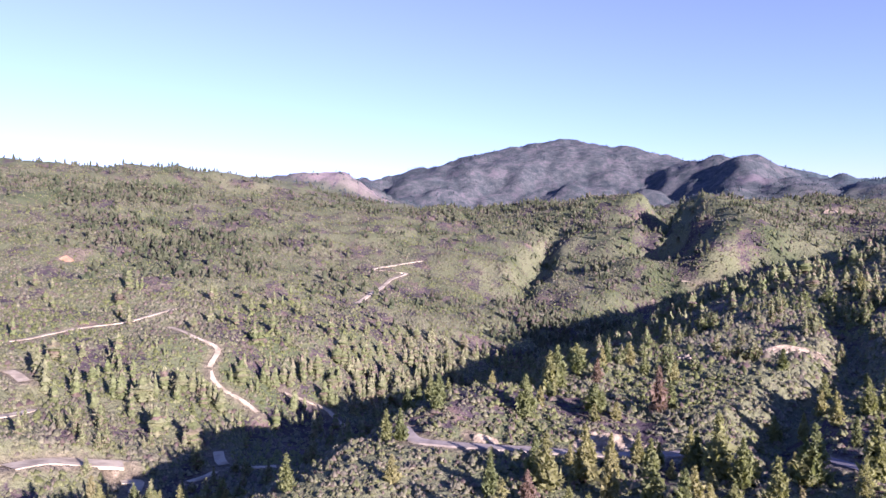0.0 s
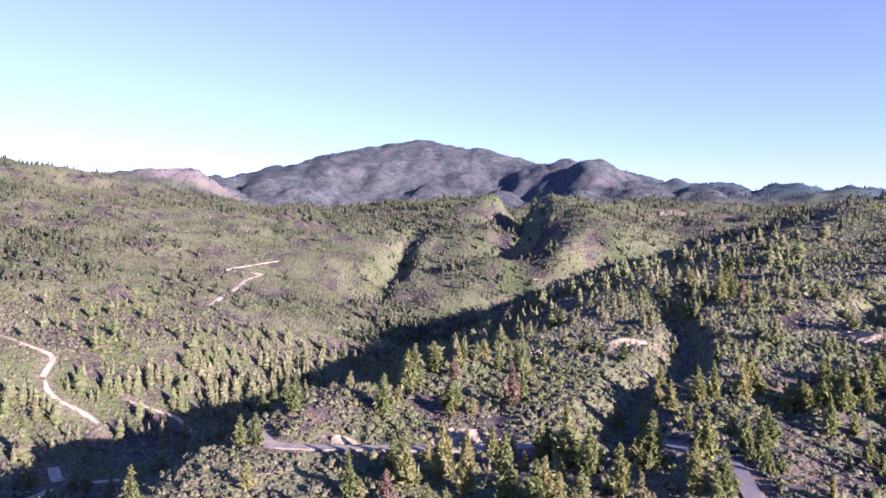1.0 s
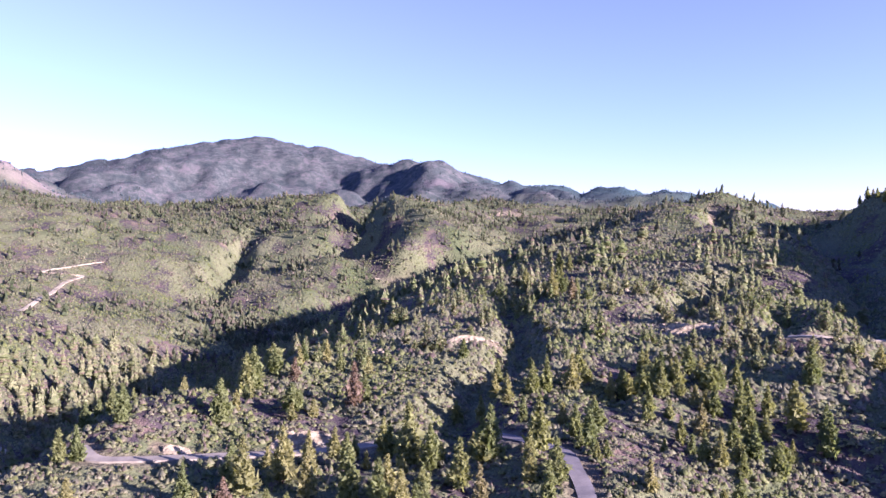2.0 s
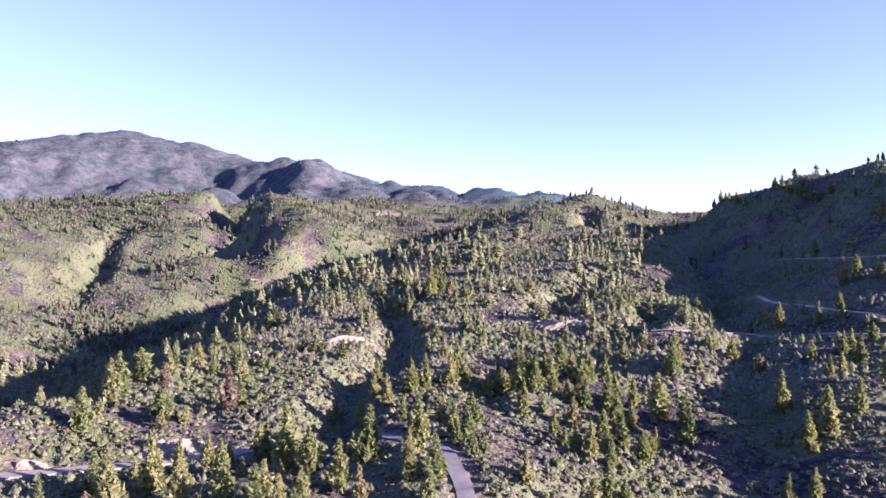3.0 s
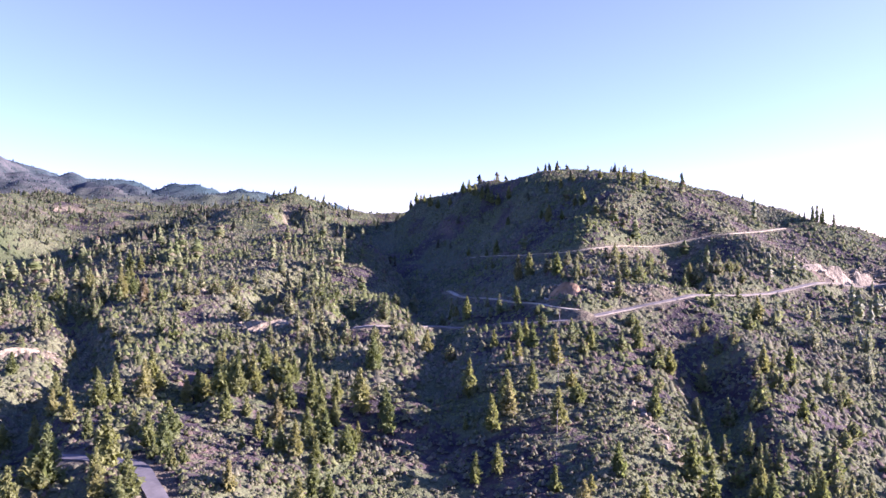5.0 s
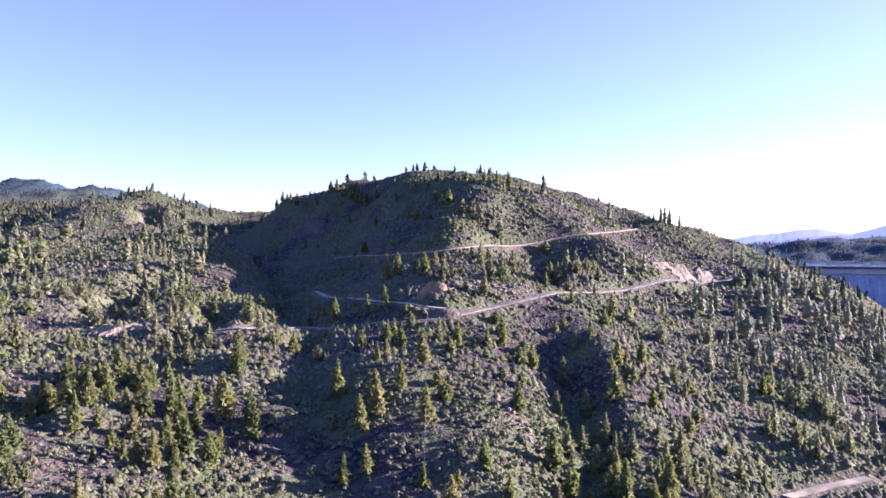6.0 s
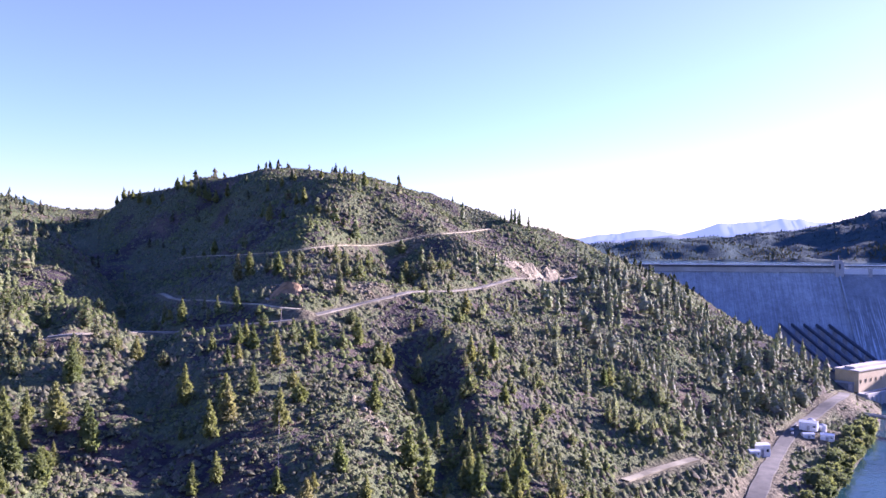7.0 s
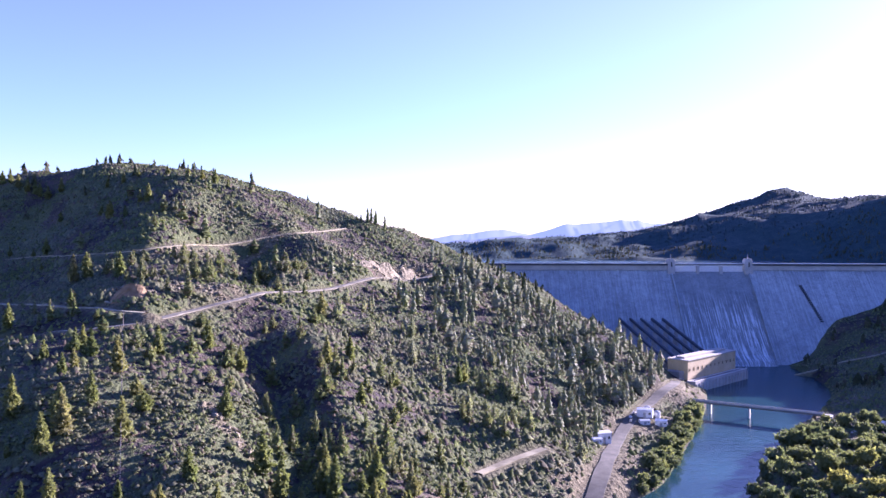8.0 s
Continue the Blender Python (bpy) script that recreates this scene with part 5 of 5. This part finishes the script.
wr = np.random.default_rng(12)
leafy = []
for height, spread, clumps in ((10, 6.0, 60), (14, 6.6, 70), (7.5, 5.4, 46), (10, 7.4, 64)):
    cv, cf = leafy_form(wr, height, spread, clumps)
    tv, tf = trunk_form(height * 0.8, 0.3, 6, 0.4)
    leafy.append((mesh_np("crown", cv, cf, MAT["willow"]), mesh_np("trunk", tv, tf, MAT["bark"])))
LEAFY_LABEL = ("yellow-green willow on the river bank", "tall cottonwood with yellowing leaves beside the river", "low rounded willow at the water's edge", "broad olive green tree on the river flat")
placed = []
tries = 0
while len(placed) < 190 and tries < 6000:
    tries += 1
    if len(placed) < 65:
        d = wr.uniform(500, 830)
        l = np.interp(d, [500, 565, 673, 778, 870], [150, 170, 226, 276, 315]) - wr.uniform(2, 26)
    else:
        d = wr.uniform(480, 745)
        l = np.interp(d, [480, 565, 673, 778], [205, 223, 288, 362]) + wr.uniform(1, 175) ** 0.97
    x, y = across(l, d)
    if any((x - a) ** 2 + (y - b) ** 2 < (48 if len(placed) < 65 else 72) for a, b in placed):
        continue
    h, bare = shaped_land(np.array([x]), np.array([y]))
    c = clearings(np.array([x]), np.array([y]))
    bx = (Vector((l, d, 0)) - Vector((b0.x, b0.y, 0)))
    off = abs(bx.dot(bside))
    if h[0] < 0.6 or bare[0] > 0.4 or c[0] > 0.6 or off < (26 if len(placed) < 65 else 12):
        continue
    placed.append((x, y))
    k = int(wr.integers(0, 4))
    tree = tagged(new("riverside_tree"), LEAFY_LABEL[k], "tree", "riverside trees")
    for nm, me in zip(("crown", "trunk"), leafy[k]):
        ob = new(nm, me)
        ob.parent = tree
    s = wr.uniform(0.5, 1.05) if len(placed) <= 65 else wr.uniform(0.7, 1.25)
    tree.matrix_world = pose(x, y, h[0] - 0.3, 0, 0, wr.uniform(0, 360)) @ Matrix.Diagonal((s, s, s * wr.uniform(0.85, 1.2), 1))


def ground_at(l, d):
    x, y = across(l, d)
    h, _ = shaped_land(np.array([x]), np.array([y]))
    return float(h[0])


def set_down(ob, l, d, turn=0.0, lift=0.0):
    x, y = across(l, d)
    ob.matrix_world = pose(x, y, ground_at(l, d) + lift, 0, 0, -86.1 + 90 + turn - 90)
    return ob


# ---- work site beside the river road ----
def site_shed(l, d, turn, w, dep, hgt, label):
    ob = tagged(new("site_shed"), label, "shed", "white sheds by the river road")
    part("wall", boxes((-w / 2, -dep / 2, -0.6, w / 2, dep / 2, hgt)), MAT["white"], ob)
    bm = bmesh.new()
    v = [bm.verts.new(c) for c in ((-w / 2 - 0.3, -dep / 2 - 0.3, hgt + 0.004), (w / 2 + 0.3, -dep / 2 - 0.3, hgt + 0.004), (w / 2 + 0.3, dep / 2 + 0.3, hgt + 0.004),
                                   (-w / 2 - 0.3, dep / 2 + 0.3, hgt + 0.004), (-w / 2 - 0.3, 0, hgt + 1.1), (w / 2 + 0.3, 0, hgt + 1.1))]
    for f in ((0, 1, 5, 4), (2, 3, 4, 5), (3, 0, 4), (1, 2, 5), (0, 3, 2, 1)):
        bm.faces.new([v[i] for i in f])
    part("roof", bm, MAT["white"], ob)
    door = part("door", boxes((-1.2, -dep / 2 - 0.08, -0.2, 1.2, -dep / 2 - 0.004, hgt * 0.62)), MAT["grey"], ob, "grey roller door")
    part("window", boxes((w * 0.25, -dep / 2 - 0.06, hgt * 0.4, w * 0.4, -dep / 2 - 0.004, hgt * 0.65)), MAT["glass"], ob)
    return set_down(ob, l, d, turn, 0.3)


site_shed(139, 653, 15, 13, 9, 9.0, "tall white metal shed beside the gravel road")
site_shed(131, 638, 15, 8, 5, 4.5, "small white shed with grey door by the road")
site_shed(200, 742, -20, 15, 10, 7, "white gabled site shed on bare ground")
site_shed(212, 728, -20, 11, 7, 5.0, "white site office on bare ground")
site_shed(194, 722, 10, 10, 5, 3.6, "low white site cabin on bare ground")
for l, d in ((206, 756), (214, 750)):
    tank = tagged(new("storage_tank"), "white round storage tank on the bare yard", "tank", "tanks in the yard")
    part("shell", tubed(((0, 0, -0.5), (0, 0, 6), 3.4, 3.4), sides=24), MAT["white"], tank)
    part("lid", tubed(((0, 0, 6.004), (0, 0, 7), 3.5, 0.6), sides=24), MAT["grey"], tank)
    set_down(tank, l, d, 0, 0.2)


def parked_vehicle(l, d, turn, paint, label, truck):
    ob = tagged(new("pickup_truck" if truck else "parked_car"), label, "vehicle", "vehicles by the river")
    if truck:
        part("body", boxes((-2.7, -1, 0.55, 2.7, 1, 1.15)), MAT[paint], ob)
        part("cab", boxes((-0.3, -0.95, 1.154, 1.6, 0.95, 1.95)), MAT[paint], ob)
        part("bed_wall", boxes((-2.7, -1, 1.154, -2.55, 1, 1.5), (-2.54, -1, 1.154, -0.31, -0.88, 1.5), (-2.54, 0.88, 1.154, -0.31, 1, 1.5)), MAT[paint], ob)
        part("windscreen", boxes((1.604, -0.8, 1.25, 1.66, 0.8, 1.85)), MAT["glass"], ob)
    else:
        part("body", boxes((-2.2, -0.9, 0.45, 2.2, 0.9, 1.0)), MAT[paint], ob)
        part("cab", boxes((-1.3, -0.8, 1.004, 0.9, 0.8, 1.5)), MAT["glass"], ob)
        part("roof", boxes((-1.1, -0.78, 1.504, 0.7, 0.78, 1.56)), MAT[paint], ob)
    for x in (-1.5, 1.5):
        for y in (-0.95, 0.75):
            part("wheel", tubed(((x, y, 0.38), (x, y + 0.2, 0.38), 0.38, 0.38), sides=12), MAT["steel"], ob)
    return set_down(ob, l, d, turn, 0.55)


for i, (l, d, t, paint, truck) in enumerate(((184, 735, 60, "white", 1), (188, 745, 55, "steel", 0), (192, 752, 50, "white", 0), (181, 722, 70, "grey", 1), (262, 902, 10, "white", 0),
                                             (268, 908, 10, "steel", 0), (256, 896, 15, "white", 1), (392, 772, 80, "white", 0), (399, 768, 80, "grey", 0), (406, 764, 80, "white", 0), (413, 760, 80, "steel", 0), (383, 700, 30, "white", 1), (390, 690, 30, "white", 0))):
    parked_vehicle(l, d, t, paint, ("white pickup truck parked on bare ground", "dark car parked on bare ground", "grey car parked on bare ground")[{"white": 0, "steel": 1, "grey": 2}[paint]] if truck else
                   {"white": "white car parked on bare ground", "steel": "dark car parked on bare ground", "grey": "grey car parked on bare ground"}[paint], truck)
hall = tagged(new("site_building"), "long pale building with dark windows across the river", "building")
part("wall", boxes((-9, -5, -1, 9, 5, 4.5)), MAT["white"], hall)
part("roof", boxes((-9.5, -5.5, 4.504, 9.5, 5.5, 5.2)), MAT["grey"], hall)
for i in range(5):
    part("window", boxes((-7.6 + 3.4 * i, -5.06, 1.4, -5.6 + 3.4 * i, -5.004, 3.0)), MAT["glass"], hall)
set_down(hall, 428, 722, 10, 0.2)

# ---- utility line down the hill ----
POLES = [(490, 249), (444, 226), (394, 201), (350, 179), (312, 160)]
tops = []
for x, y in POLES:
    h, _ = shaped_land(np.array([x], float), np.array([y], float))
    pole = tagged(new("utility_pole"), "weathered wooden utility pole on the brushy slope", "pole", "utility poles")
    part("post", tubed(((0, 0, -1), (0, 0, 12), 0.2, 0.13), sides=8), MAT["wood"], pole)
    arm = part("crossarm", boxes((-1.5, -0.1, 11.0, 1.5, 0.1, 11.25)), MAT["wood"], pole)
    for px in (-1.3, 0.0, 1.3):
        part("insulator", tubed(((px, 0, 11.254), (px, 0, 11.6), 0.07, 0.05), sides=6), MAT["grey"], arm)
    pole.matrix_world = pose(x, y, float(h[0]), 0, 0, 30)
    tops.append(Vector((x, y, float(h[0]) + 11.6)))
wire = tagged(new("overhead_wire"), "thin grey wires strung between the utility poles", "wire")
for a, b in zip(tops[:-1], tops[1:]):
    for off in (-1.3, 1.3):
        bm = bmesh.new()
        o = Vector((math.cos(radians(30)) * off, math.sin(radians(30)) * off, 0))
        pts = [a.lerp(b, k / 6) + o - Vector((0, 0, 4 * 0.9 * (k / 6) * (1 - k / 6))) for k in range(7)]
        for p, q in zip(pts[:-1], pts[1:]):
            tube(bm, p, q, 0.035, 0.035, sides=4)
        part("strand", bm, MAT["steel"], wire)

# ---- rock faces above the roads and in the banks ----
def rock_face(p, q, height, lean, seed, label):
    """A ragged cut face from p to q, rising on the uphill side, with its back buried in the slope."""
    p, q = np.array(p, float), np.array(q, float)
    t = (q - p) / np.linalg.norm(q - p)
    nrm = np.array([-t[1], t[0]])
    mid = (p + q) / 2
    a, _ = shaped_land(np.array([mid[0] + nrm[0] * 20, mid[0] - nrm[0] * 20]), np.array([mid[1] + nrm[1] * 20, mid[1] - nrm[1] * 20]))
    if a[1] > a[0]:
        nrm = -nrm
    n = max(10, int(np.linalg.norm(q - p) / 1.6))
    m = 9
    u = np.linspace(0, 1, n)
    base_pts = p[None] + (q - p)[None] * u[:, None]
    z0, _ = shaped_land(base_pts[:, 0], base_pts[:, 1])
    env = np.sqrt(np.clip(np.sin(np.pi * u), 0, 1)) * (0.55 + 0.9 * value_noise(u * n * 1.6, u * 0, 9.0, seed))
    rows = []
    for k in range(m):
        v = k / (m - 2)
        bulge = (fractal(u * n * 1.6, u * 0 + k * 2.2, 6.0, seed + 3, 3) - 0.5) * 4.0
        if k < m - 1:
            off, z = v * lean + bulge * (0.3 + v), z0 - 1.0 + v * height * env
        else:
            off, z = lean + 9, z0 - 4.0
        rows.append(np.column_stack([base_pts + nrm[None] * np.reshape(off, (-1, 1)), z]))
    v = np.concatenate(rows)
    g = np.arange(m - 1)[:, None] * n + np.arange(n - 1)[None]
    f = np.stack([g, g + 1, g + n + 1, g + n], -1).reshape(-1, 4)
    tagged(new("rock_face", mesh_np("rock_face", v, f, MAT["ochre" if "orange" in label else "rock"])), label, "rock", "rock faces")


for p, q, hgt, lean, lab in ROCKS:
    rock_face(p, q, hgt, lean, int(abs(p[0])) % 50, lab)


# ---- broken rock on the cut banks ----
def cut_rocks():
    x, y = sample(90000, 330, 1050, 8, 96)
    c = clearings(x, y)
    ok = (c > 0.45) & (rng.random(len(x)) < 0.8)
    x, y = x[ok], y[ok]
    h, bare = shaped_land(x, y)
    ok = (bare < 0.8) & (h > 40)
    x, y, h = x[ok], y[ok], h[ok]
    s = rng.uniform(0.35, 1.0, len(x)) ** 2 * 2.6
    size = np.column_stack([s, s * rng.uniform(0.6, 1.2, len(x)), s * rng.uniform(0.4, 0.9, len(x))])
    return scatter(ICO_V, ICO_F, np.column_stack([x, y, h]), size, 0.16, -0.1)


stuff("rock_rubble", [cut_rocks()], MAT["rock"], "tan broken rock on the cut banks", "rock")


# ---- pale ranges on the horizon beyond the lake ----
def far_range(name, label, dist, crest, haze):
    """A long mountain wall far beyond the lake; a faint glow stands in for haze."""
    m = bpy.data.materials.new(name + "_haze_glow")
    m.use_nodes = True
    nt = m.node_tree
    p = nt.nodes["Principled BSDF"]
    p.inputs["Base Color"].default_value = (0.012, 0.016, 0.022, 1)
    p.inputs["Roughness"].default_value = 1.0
    # emission imitates the veil of distance; the slopes are no light source
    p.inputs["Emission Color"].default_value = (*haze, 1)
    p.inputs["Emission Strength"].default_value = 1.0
    l = np.linspace(crest[0][0], crest[-1][0], 220)
    z = np.interp(l, [c[0] for c in crest], [c[1] for c in crest]) + (fractal(l, l * 0 + 7, 90, 17, 3) - 0.5) * 22
    rows = []
    for back, drop in ((-500, 1.0), (-250, 0.45), (0, 0.0), (260, 0.5)):
        zz = 60 + (z - 60) * (1 - drop) + (fractal(l, l * 0 + back, 120, 19, 3) - 0.5) * 8 * (drop > 0)
        rows.append(np.array([(*across(a, dist + back), b) for a, b in zip(l, zz)]))
    v = np.concatenate(rows)
    n = len(l)
    k = np.arange(3)[:, None] * n + np.arange(n - 1)[None]
    q = np.stack([k, k + 1, k + n + 1, k + n], -1).reshape(-1, 4)
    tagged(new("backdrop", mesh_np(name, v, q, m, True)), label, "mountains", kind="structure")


far_range("range", "pale blue mountain range on the horizon, its haze added as glow", 4400,
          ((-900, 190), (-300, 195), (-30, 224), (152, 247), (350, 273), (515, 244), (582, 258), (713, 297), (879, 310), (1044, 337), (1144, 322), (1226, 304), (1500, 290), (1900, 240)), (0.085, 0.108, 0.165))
far_range("low_range", "blue wooded hills beyond the reservoir, their haze added as glow", 4020, ((-500, 150), (0, 186), (80, 202), (230, 214), (420, 236), (540, 222), (680, 190), (900, 170), (1200, 150)), (0.040, 0.056, 0.094))
